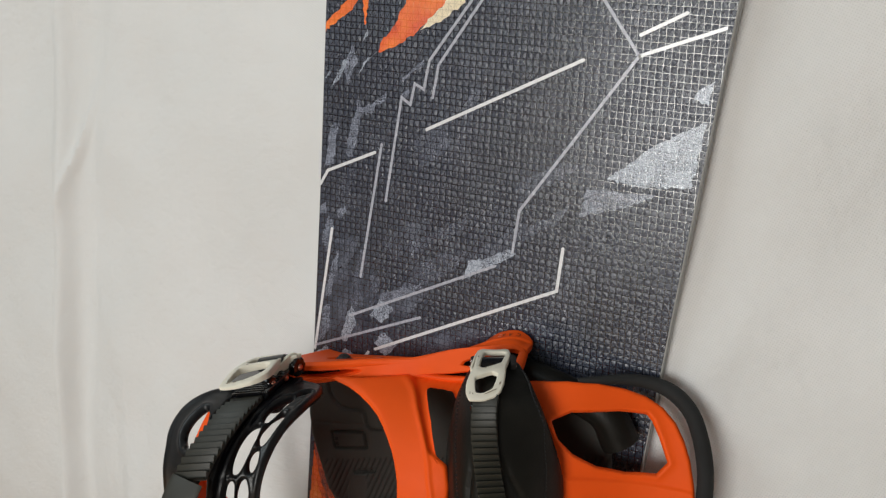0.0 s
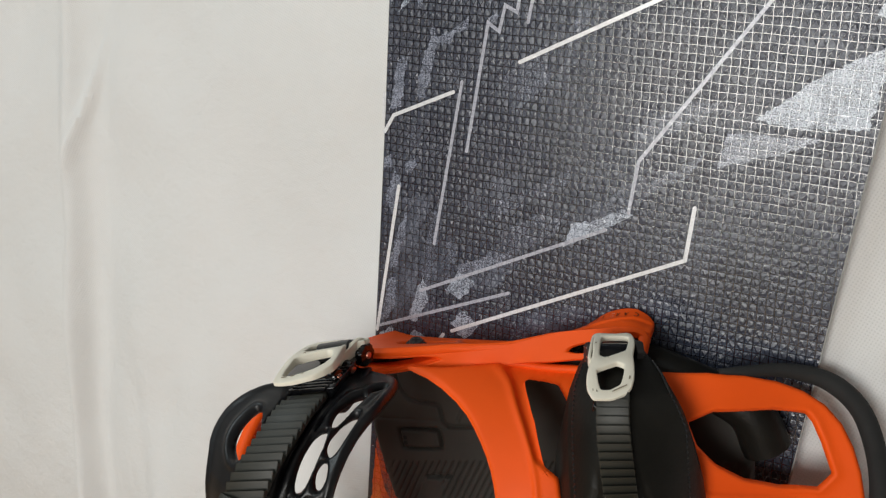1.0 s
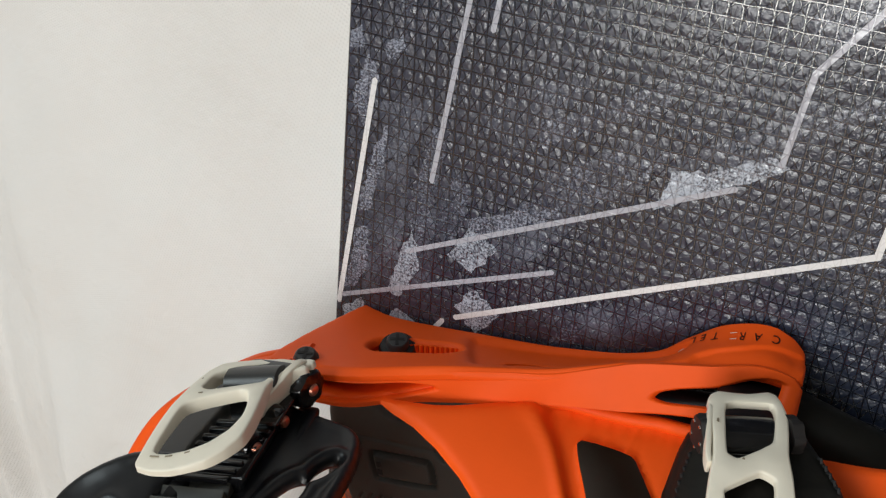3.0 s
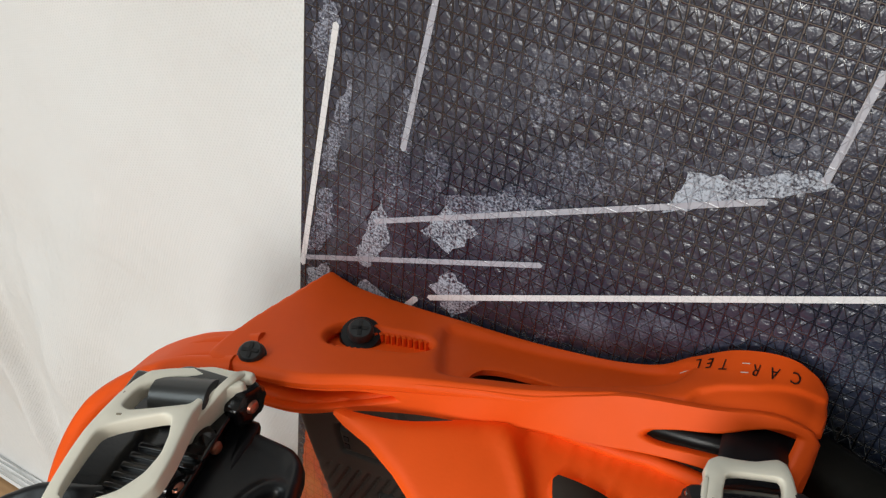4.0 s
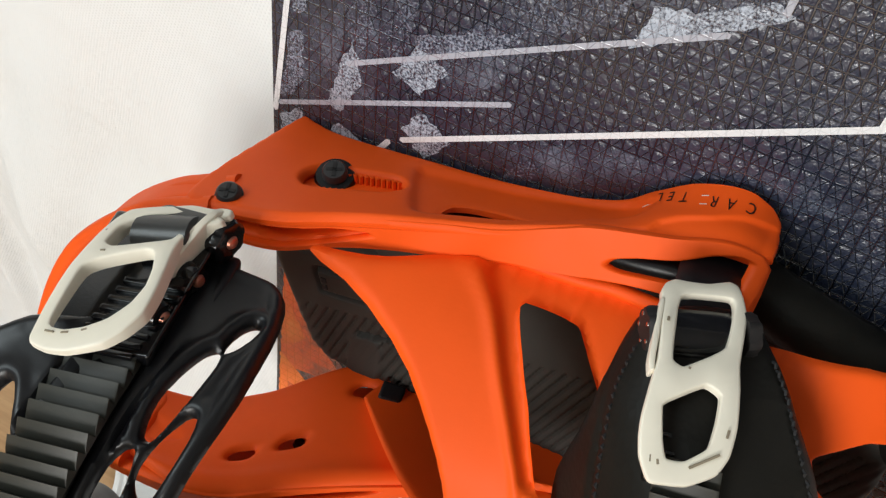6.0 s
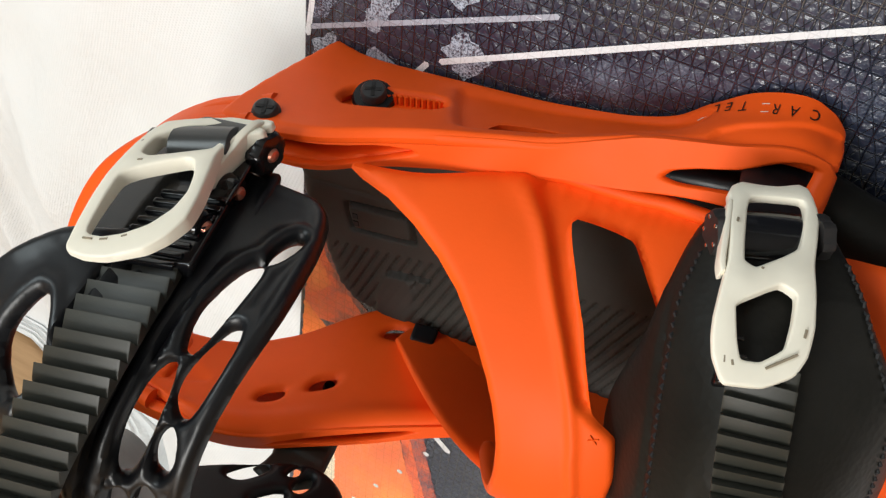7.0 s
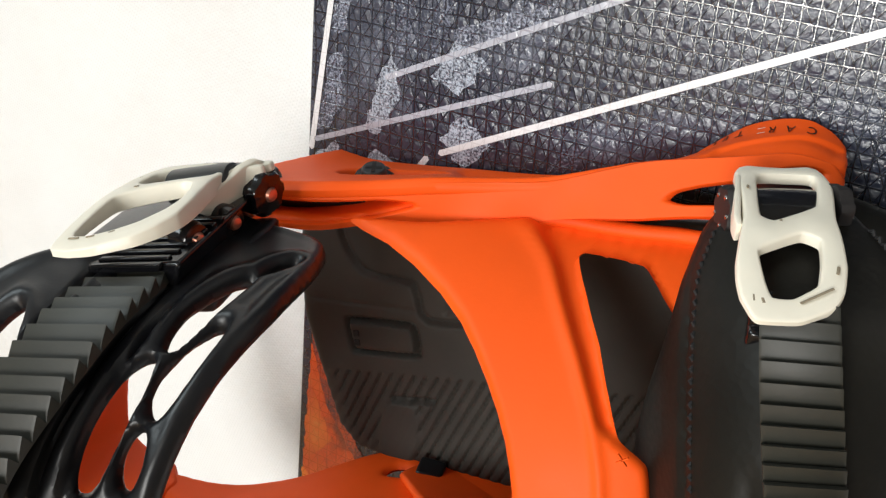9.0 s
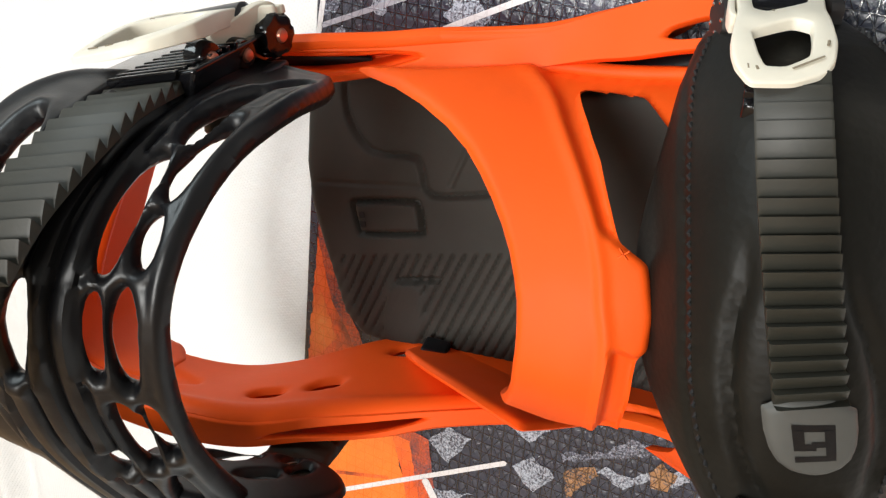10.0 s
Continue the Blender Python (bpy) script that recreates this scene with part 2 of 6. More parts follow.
def fabric():
    """Thin white non-woven cloth with rows of pressed dots."""
    m, t, b = material("white_nonwoven_cloth", 0.9, spec=0.25)
    xyz = t.nodes.new("ShaderNodeSeparateXYZ")
    t.links.new(t.nodes.new("ShaderNodeTexCoord").outputs["Object"], xyz.inputs[0])
    k = 2 * math.pi / 0.0023
    s = math_node(t, "ADD", math_node(t, "MULTIPLY", xyz.outputs[0], 0.9), math_node(t, "MULTIPLY", xyz.outputs[2], 0.43))
    r = math_node(t, "SUBTRACT", math_node(t, "MULTIPLY", xyz.outputs[2], 0.9), math_node(t, "MULTIPLY", xyz.outputs[0], 0.43))
    dots = math_node(t, "MULTIPLY", math_node(t, "SINE", math_node(t, "MULTIPLY", s, k)), math_node(t, "SINE", math_node(t, "MULTIPLY", r, k)))
    pit = ramp(t, dots, [(0.35, (0, 0, 0)), (0.7, (1, 1, 1))])
    tone = ramp(t, noise_node(t, 5, 5), [(0.3, (0.715, 0.71, 0.70)), (0.7, (0.775, 0.77, 0.765))])
    t.links.new(mix(t, math_node(t, "MULTIPLY", pit, 0.22), tone, (0.5, 0.495, 0.485)), b.inputs["Base Color"])
    bump(t, b, math_node(t, "SUBTRACT", math_node(t, "MULTIPLY", noise_node(t, 14, 6), 7.0), math_node(t, "MULTIPLY", pit, 0.22)), 0.6, 0.0016)
    return m


CLOTH = fabric()


def wall_paint():
    m, t, b = material("grey_wall_paint", 0.85)
    t.links.new(ramp(t, noise_node(t, 3, 6), [(0.3, (0.27, 0.27, 0.265)), (0.7, (0.33, 0.33, 0.325))]), b.inputs["Base Color"])
    bump(t, b, noise_node(t, 160, 4), 0.3, 0.001)
    return m


def floor_board():
    m, t, b = material("tan_floor_board", 0.6)
    c = t.nodes.new("ShaderNodeMapping")
    c.inputs["Scale"].default_value = (2, 30, 2)
    t.links.new(t.nodes.new("ShaderNodeTexCoord").outputs["Object"], c.inputs[0])
    t.links.new(ramp(t, noise_node(t, 3, 7, 0.65, c.outputs[0]), [(0.3, (0.36, 0.2, 0.09)), (0.7, (0.52, 0.32, 0.16))]), b.inputs["Base Color"])
    bump(t, b, noise_node(t, 120, 4), 0.2, 0.0006)
    return m


PAINT, TAN = wall_paint(), floor_board()


# ---- mesh helpers ----
def at(x, h, z):
    """A place given by its height h over the top sheet."""
    return Vector((x, -h, z))


def mesh_object(name, verts, faces, mat, parent=None, label="", smooth=True):
    me = bpy.data.meshes.new(name)
    me.from_pydata([tuple(v) for v in verts], [], faces)
    bm = bmesh.new()
    bm.from_mesh(me)
    bmesh.ops.remove_doubles(bm, verts=bm.verts, dist=1e-6)
    bmesh.ops.recalc_face_normals(bm, faces=bm.faces)
    for f in bm.faces:
        f.smooth = smooth
    for e in bm.edges:
        if len(e.link_faces) == 2 and e.calc_face_angle(0) > radians(38):
            e.smooth = False
    bm.to_mesh(me)
    bm.free()
    me.materials.append(mat)
    ob = new(name, me)
    if parent is not None:
        ob.parent = parent
    return tagged(ob, label) if label else ob


def empty(name, label, category, group=""):
    return tagged(new(name), label, category, group)


def spline(points, n):
    """n points on a smooth curve through the given ones, evenly by chord."""
    p = np.array(points, float)
    p = np.vstack([2 * p[0] - p[1], p, 2 * p[-1] - p[-2]])
    out = []
    for i in range(1, len(p) - 2):
        a, b, c, d = p[i - 1 : i + 3]
        for t in np.linspace(0, 1, 24, endpoint=i == len(p) - 3):
            out.append(0.5 * (2 * b + (c - a) * t + (2 * a - 5 * b + 4 * c - d) * t * t + (3 * b - a - 3 * c + d) * t**3))
    out = np.array(out)
    s = np.r_[0, np.cumsum(np.linalg.norm(np.diff(out, axis=0), axis=1))]
    want = np.linspace(0, s[-1], n)
    return np.stack([np.interp(want, s, out[:, k]) for k in range(out.shape[1])], -1)


def curve_of(points):
    """A smooth function of its first coordinate through the given points."""
    fine = spline(points, 160)
    return lambda x: np.stack([np.interp(x, fine[:, 0], fine[:, k]) for k in range(1, fine.shape[1])], -1)


def soft_poly(points, rounds=2):
    """A closed outline with its corners cut round."""
    p = np.array(points, float)
    for _ in range(rounds):
        q = np.roll(p, -1, 0)
        p = np.stack([0.75 * p + 0.25 * q, 0.25 * p + 0.75 * q], 1).reshape(-1, p.shape[1])
    return p


def crisp(points, share=0.10):
    """A closed outline with its corners cut only a little."""
    p = np.array(points, float)
    q = np.roll(p, -1, 0)
    p = np.stack([(1 - share) * p + share * q, share * p + (1 - share) * q], 1).reshape(-1, 2)
    return soft_poly(p, 1)


def inside(points):
    """The distance inside a closed outline (outside: minus)."""
    poly = np.array(points, float)

    def d(u, v):
        best, flip = np.full(u.shape, 1e9), np.zeros(u.shape, bool)
        for (ax, ay), (bx, by) in zip(poly, np.roll(poly, -1, 0)):
            ex, ey = bx - ax, by - ay
            s = np.clip(((u - ax) * ex + (v - ay) * ey) / (ex * ex + ey * ey + 1e-18), 0, 1)
            best = np.minimum(best, np.hypot(u - ax - s * ex, v - ay - s * ey))
            if abs(ey) > 1e-15:
                flip ^= ((ay > v) != (by > v)) & (u < ex * (v - ay) / ey + ax)
        return np.where(flip, best, -best)
    return d


def pill(u0, v0, u1, v1, r):
    """The distance inside a round-ended bar."""
    def d(u, v):
        ex, ey = u1 - u0, v1 - v0
        s = np.clip(((u - u0) * ex + (v - v0) * ey) / (ex * ex + ey * ey + 1e-18), 0, 1)
        return r - np.hypot(u - u0 - s * ex, v - v0 - s * ey)
    return d


def leaf(u0, v0, u1, v1, r):
    """The distance inside a pointed slot, widest in its middle."""
    def d(u, v):
        ex, ey = u1 - u0, v1 - v0
        n = math.hypot(ex, ey)
        s = ((u - u0) * ex + (v - v0) * ey) / n / n
        side = np.abs((u - u0) * ey - (v - v0) * ex) / n
        return r * (1 - (2 * s - 1) ** 2) - side + np.where((s < 0) | (s > 1), -0.002, 0)
    return d


def cut(outline, *holes):
    def d(u, v):
        out = outline(u, v)
        for hole in holes:
            out = np.minimum(out, -hole(u, v))
        return out
    return d


def shell(name, shape, box, step, place, thick, mat, parent=None, label="", edge=None, lift=None, turn=False):
    """A moulded sheet: the part of the (u, v) box where shape() > 0, laid into space by place(u, v), with rounded edges.
    lift(u, v, d): height added to its front; turn: its front is the other face."""
    u0, u1, v0, v1 = box
    nu, nv = max(2, round((u1 - u0) / step)), max(2, round((v1 - v0) / step))
    us, vs = np.linspace(u0, u1, nu + 1), np.linspace(v0, v1, nv + 1)
    U, V = np.meshgrid(us, vs, indexing="ij")
    D = shape(U, V)
    edge = edge or thick * 0.5
    pts, index, faces = [], {}, []

    def vertex(key, u, v, d):
        if key not in index:
            index[key] = len(pts)
            pts.append((u, v, max(d, 0.0)))
        return index[key]

    for i in range(nu):
        for j in range(nv):
            corners = ((i, j), (i + 1, j), (i + 1, j + 1), (i, j + 1))
            signs = [D[c] > 0 for c in corners]
            if not any(signs):
                continue
            ring = []
            for k in range(4):
                a, b = corners[k], corners[(k + 1) % 4]
                if signs[k]:
                    ring.append(vertex(a, us[a[0]], vs[a[1]], D[a]))
                if signs[k] != signs[(k + 1) % 4]:
                    w = D[a] / (D[a] - D[b])
                    ring.append(vertex((min(a, b), max(a, b)), us[a[0]] + w * (us[b[0]] - us[a[0]]), vs[a[1]] + w * (vs[b[1]] - vs[a[1]]), 0.0))
            if len(ring) > 2:
                faces.append(ring)
    P = np.array(pts)
    u, v, d = P.T
    e = 1e-4
    here = place(u, v)
    normal = np.cross(place(u + e, v) - place(u - e, v), place(u, v + e) - place(u, v - e))
    normal /= np.linalg.norm(normal, axis=1)[:, None] + 1e-12
    if turn:
        normal = -normal
    off = 0.5 * thick * np.sqrt(1 - (1 - np.clip(d / edge, 0, 1)) ** 2)
    front = off + (lift(u, v, d) if lift else 0)
    rim = d <= 0
    front = np.where(rim, 0, front)
    n = len(P)
    # even out the rounded border
    pairs = np.array([(f[k], f[(k + 1) % len(f)]) for f in faces for k in range(len(f))])
    soft = (~rim) & (d < 1.3 * edge)
    top, under = here + normal * front[:, None], here - normal * off[:, None]
    count = np.bincount(pairs.ravel(), minlength=n)[:, None]
    for _ in range(3):
        for side in (top, under):
            total = np.stack([np.bincount(pairs[:, 0], side[pairs[:, 1], c], n) + np.bincount(pairs[:, 1], side[pairs[:, 0], c], n) for c in range(3)], -1)
            side[soft] = 0.4 * side[soft] + 0.6 * (total / count)[soft]
    verts = np.vstack([top, under])
    back = np.where(rim, np.arange(n), np.arange(n) + n)
    allfaces = faces + [[int(back[k]) for k in reversed(f)] for f in faces]
    return mesh_object(name, verts, allfaces, mat, parent, label)


def tube(name, path, radius, mat, parent=None, label="", sides=12, flat=1.0, up=(0, 0, 1), caps=True):
    """A round or flattened bar along a path; radius may change along it."""
    path = np.array(path, float)
    n = len(path)
    radius = np.broadcast_to(np.array(radius, float), (n,)) if np.ndim(radius) else np.full(n, float(radius))
    verts, faces = [], []
    ref = np.array(up, float)
    for i in range(n):
        t = path[min(i + 1, n - 1)] - path[max(i - 1, 0)]
        t /= np.linalg.norm(t)
        s = np.cross(t, ref)
        s /= np.linalg.norm(s)
        r = np.cross(s, t)
        ref = r
        for k in range(sides):
            a = 2 * math.pi * k / sides
            verts.append(path[i] + radius[i] * (math.cos(a) * s + flat * math.sin(a) * r))
    for i in range(n - 1):
        for k in range(sides):
            a, b = i * sides + k, i * sides + (k + 1) % sides
            faces.append((a, b, b + sides, a + sides))
    if caps:
        faces += [tuple(range(sides)), tuple(range((n - 1) * sides, n * sides))]
    return mesh_object(name, verts, faces, mat, parent, label)


def lathe(name, base, axis, profile, mat, parent=None, label="", sides=24, wobble=None):
    """A turned part: profile of (radius, distance along the axis)."""
    axis = Vector(axis).normalized()
    s = axis.orthogonal().normalized()
    r = axis.cross(s)
    verts, faces = [], []
    for rad, along in profile:
        for k in range(sides):
            a = 2 * math.pi * k / sides
            q = rad * (wobble(a) if wobble else 1)
            verts.append(Vector(base) + axis * along + q * (math.cos(a) * s + math.sin(a) * r))
    for i in range(len(profile) - 1):
        for k in range(sides):
            a, b = i * sides + k, i * sides + (k + 1) % sides
            faces.append((a, b, b + sides, a + sides))
    faces += [tuple(range(sides)), tuple(range((len(profile) - 1) * sides, len(profile) * sides))]
    return mesh_object(name, verts, faces, mat, parent, label)


def block(name, m, size, mat, parent=None, label="", bevel=0.0, kind=""):
    bm = bmesh.new()
    bmesh.ops.create_cube(bm, size=1.0, matrix=Matrix.Diagonal((*size, 1)))
    if bevel:
        bmesh.ops.bevel(bm, geom=list(bm.edges), offset=bevel, segments=3, profile=0.6, affect="EDGES")
    bmesh.ops.transform(bm, matrix=m, verts=bm.verts)
    me = bpy.data.meshes.new(name)
    for f in bm.faces:
        f.smooth = bool(bevel)
    bm.to_mesh(me)
    bm.free()
    me.materials.append(mat)
    ob = new(name, me)
    if parent is not None:
        ob.parent = parent
    return tagged(ob, label, kind=kind)


def between(knots, table, x):
    """Rows of a table, blended smoothly over its knots."""
    x = np.clip(x, knots[0], knots[-1])
    table = np.array(table, float)
    m = np.gradient(table, np.array(knots), axis=0)
    i = np.clip(np.searchsorted(knots, x) - 1, 0, len(knots) - 2)
    k = np.array(knots)
    w = k[i + 1] - k[i]
    t = ((x - k[i]) / w)[..., None]
    w = w[..., None]
    return ((2 * t**3 - 3 * t**2 + 1) * table[i] + (t**3 - 2 * t**2 + t) * w * m[i] + (3 * t**2 - 2 * t**3) * table[i + 1] + (t**3 - t**2) * w * m[i + 1])


# ---- the room ----
def room():
    block("floor", pose(0, -1.4, FLOOR - 0.05), (4.2, 3.6, 0.1), TAN, kind="structure", label="tan wooden floor")
    block("wall_north", pose(0, 0.3, 0.95), (4.2, 0.2, 2.34), PAINT, kind="structure", label="unseen grey wall added to close the room behind the cloth")
    # added, unseen walls and ceiling; their grey sets how much light bounces back
    block("wall_west", pose(-2.15, -1.4, 0.95), (0.1, 3.2, 2.34), PAINT, kind="structure", label="unseen grey wall added to close the room")
    block("wall_east", pose(2.15, -1.4, 0.95), (0.1, 3.2, 2.34), PAINT, kind="structure", label="unseen grey wall added to close the room")
    block("wall_south", pose(0, -3.05, 0.95), (4.2, 0.1, 2.34), PAINT, kind="structure", label="unseen grey wall added to close the room")
    block("ceiling", pose(0, -1.4, 2.15), (4.2, 3.6, 0.06), PAINT, kind="structure", label="unseen grey ceiling added to close the room")


def cloth_depth(x, z):
    """How far the hanging cloth stands behind the board's face."""
    left = np.clip((-0.13 - x) / 0.4, 0, 2.0)
    right = np.clip((x - 0.14) / 0.4, 0, 2.0)
    y = 0.0155 + 0.09 * left**0.9 + 0.02 * right
    # the foot hangs further back, away from the board
    y = y + 0.075 * np.clip((-0.24 - x) / 0.09, 0, 1) * np.clip((0.28 - z) / 0.45, 0, 1) ** 1.3
    # soft hanging folds
    y = y - 0.013 * np.exp(-(((x + 0.475 + 0.05 * (z - 0.43)) / 0.014) ** 2)) * (1 - 0.5 * np.tanh((z - 0.43) * 6))
    y = y + 0.007 * np.exp(-(((x + 0.438) / 0.024) ** 2))
    crease = x + 0.50 - 0.42 * (z - 0.43)
    y = y - 0.0065 * np.exp(-((crease / 0.006) ** 2)) * np.exp(-(((z - 0.53) / 0.06) ** 2))
    y = y + 0.0018 * np.sin(47 * x + 9 * z) * np.sin(31 * z - 7 * x) + 0.0030 * np.sin(19 * x - 23 * z + 0.7) * np.sin(13 * z + 11 * x)
    y = y - 0.010 * np.exp(-(((x + 0.30 - 0.32 * (z - 0.30)) / 0.030) ** 2)) * np.clip((0.45 - z) / 0.2, 0, 1) - 0.006 * np.exp(-(((x + 0.36 + 0.20 * (z - 0.30)) / 0.018) ** 2)) * np.clip((0.45 - z) / 0.2, 0, 1)
    y = y + 0.004 * np.sin(9 * x + 2 * z) * left + 0.003 * np.sin(21 * x - 3 * z + 1.0) * left
    return y


def backdrop_cloth():
    xs, zs = np.r_[np.linspace(-1.25, -0.62, 60), np.linspace(-0.615, -0.10, 200), np.linspace(-0.09, 1.0, 80)], np.linspace(FLOOR + 0.004, 1.75, 220)
    verts, faces = [], []
    for z in zs:
        for x in xs:
            verts.append((x, float(min(cloth_depth(np.array(x), np.array(z)), 0.185)), z))
    w = len(xs)
    for j in range(len(zs) - 1):
        for i in range(w - 1):
            a = j * w + i
            faces.append((a, a + 1, a + w + 1, a + w))
    # the foot of the cloth runs out over the floor beside the board
    base = len(verts)
    rows = 10
    for j in range(rows + 1):
        for i in range(w):
            x = xs[i]
            reach = 0.02 + 0.30 / (1 + math.exp(-(x + 0.33) * 60))
            y = verts[i][1] - reach * j / rows
            verts.append((x, y, FLOOR + 0.004 + 0.003 * math.sin(17 * x + 1.3 * j) ** 2 * min(1, j)))
    for j in range(rows):
        for i in range(w - 1):
            a = base + j * w + i
            faces.append((a, a + 1, a + w + 1, a + w))
    return tagged(mesh_object("backdrop_cloth", verts, faces, CLOTH), "white non-woven cloth hung behind the board with soft folds", "cloth")


# ---- the snowboard ----
HALF = curve_of([(-0.22, 0.135), (0.05, 0.121), (0.25, 0.1185), (0.35, 0.1205), (0.45, 0.1245), (0.55, 0.1285), (0.65, 0.1335), (0.75, 0.1385), (0.95, 0.147), (1.1, 0.15)])
MID = 0.0012


def half_width(z):
    return HALF(np.array(z))[..., 0] + 0.0018


def board_outline():
    zs = np.linspace(FLOOR + 0.13, 1.12, 80)
    right = [(MID + half_width(z), z) for z in zs]
    w0, w1 = half_width(zs[0]), half_width(zs[-1])
    nose = [(MID + w1 * math.cos(a), zs[-1] + 0.17 * math.sin(a)) for a in np.linspace(0.06, math.pi - 0.06, 30)]
    left = [(MID - half_width(z), z) for z in reversed(zs)]
    tail = [(MID - w0 * math.cos(a), zs[0] - 0.13 * math.sin(a)) for a in np.linspace(0.06, math.pi - 0.06, 30)]
    return right + nose + left + tail


def prism(name, outline, y0, y1, mat, parent, label="", smooth=False):
    n = len(outline)
    verts = [(x, y0, z) for x, z in outline] + [(x, y1, z) for x, z in outline]
    faces = [tuple(range(n)), tuple(range(2 * n - 1, n - 1, -1))] + [(i, (i + 1) % n, (i + 1) % n + n, i + n) for i in range(n)]
    return mesh_object(name, verts, faces, mat, parent, label, smooth)


def inset(outline, by):
    p = np.array(outline)
    t = np.roll(p, -1, 0) - np.roll(p, 1, 0)
    t /= np.linalg.norm(t, axis=1)[:, None]
    return [tuple(q) for q in p + by * np.stack([-t[:, 1], t[:, 0]], -1)]


def stroke(name, points, width, mat, board, lift=0.00025):
    """A printed line with round ends, lying on the top sheet."""
    p = np.array(points, float)
    left, right = [], []
    for i in range(len(p)):
        a = p[i] - p[i - 1] if i else p[1] - p[0]
        b = p[i + 1] - p[i] if i < len(p) - 1 else a
        a, b = a / np.linalg.norm(a), b / np.linalg.norm(b)
        t = (a + b) / np.linalg.norm(a + b)
        k = width / 2 / max(0.4, float(t @ a))
        q = np.array([-t[1], t[0]]) * k
        left.append(p[i] + q)
        right.append(p[i] - q)
    d0, d1 = (p[0] - p[1]) / np.linalg.norm(p[0] - p[1]), (p[-1] - p[-2]) / np.linalg.norm(p[-1] - p[-2])
    ring = [*left, p[-1] + d1 * width * 0.4, *reversed(right), p[0] + d0 * width * 0.4]
    verts = [(x, -lift, z) for x, z in ring]
    n = len(p)
    faces = [(i, i + 1, 2 * n - i - 1, 2 * n - i) for i in range(n - 1)]
    faces += [(n - 1, n, n + 1), (0, 2 * n, 2 * n + 1)]
    return mesh_object(name, verts, faces, mat, board, "", False)


PATCHES = []


def patch(name, points, mat, board, rough=0.0009, label=""):
    """A printed patch with a slightly ragged outline."""
    p = np.array(points, float)
    lift = 0.00005 + 0.000003 * len(PATCHES)
    PATCHES.append(name)
    ring = []
    rng = random.Random(len(points) * 7 + int(abs(p[0][0]) * 1e4))
    for a, b in zip(p, np.roll(p, -1, 0)):
        n = max(2, int(np.linalg.norm(b - a) / 0.0022))
        for k in range(n):
            q = a + (b - a) * k / n
            j = rough * (k > 0)
            z = q[1] + rng.uniform(-j, j)
            most = half_width(z) - 0.0012
            ring.append((min(max(q[0] + rng.uniform(-j, j), MID - most), MID + most), z))
    return mesh_object(name, [(x, -lift, z) for x, z in ring], [tuple(range(len(ring)))], mat, board, label, False)


def snowboard():
    board = empty("snowboard", "dark slate snowboard with white line graphics standing against the cloth", "snowboard")
    out = board_outline()
    prism("core", inset(out, 0.0004), 0.0085, 0.0008, SIDEWALL, board, "grey sidewall core")
    prism("topsheet", inset(out, 0.0011), 0.0008, 0.0, TOPSHEET, board, "embossed slate blue top sheet")
    prism("steel_edge", out, 0.0105, 0.0085, STEEL_EDGE, board, "bare steel edge")
    W, G = 0.0021, 0.0019
    lines = [
        ("w", [(-0.0494, 0.6088), (0.0527, 0.6646)]),
        # toned grey and thinner to imitate the glare that washes it out
        ("g", [(0.056, 0.706), (0.0862, 0.6699), (0.0229, 0.5653), (0.0216, 0.5369)]),
        ("w", [(0.0862, 0.6699), (0.134, 0.690)]),
        ("w", [(0.0552, 0.5463), (0.0546, 0.5178), (-0.073, 0.4488)]),
        ("g", [(-0.0957, 0.4691), (0.011, 0.5264)]),
        ("g", [(-0.121, 0.4415), (-0.0399, 0.4796)]),
    ]
    for x, z in ((-0.081, 0.645), (0.011, 0.542)):
        oval = [(x + 0.0042 * math.cos(a) * 0.8 - 0.0024 * math.sin(a) * 0.6, -0.0002, z + 0.0042 * math.cos(a) * 0.6 + 0.0024 * math.sin(a) * 0.8) for a in np.linspace(0, 2 * math.pi, 33)]
        tube("insert_rim", oval, 0.0004, TOPSHEET, board, sides=6, up=(0, -1, 0))
    for tone, pts in lines:
        stroke("graphic_line", pts, W if tone == "w" else G, LINE_WHITE if tone == "w" else LINE_GREY, board)
    return board


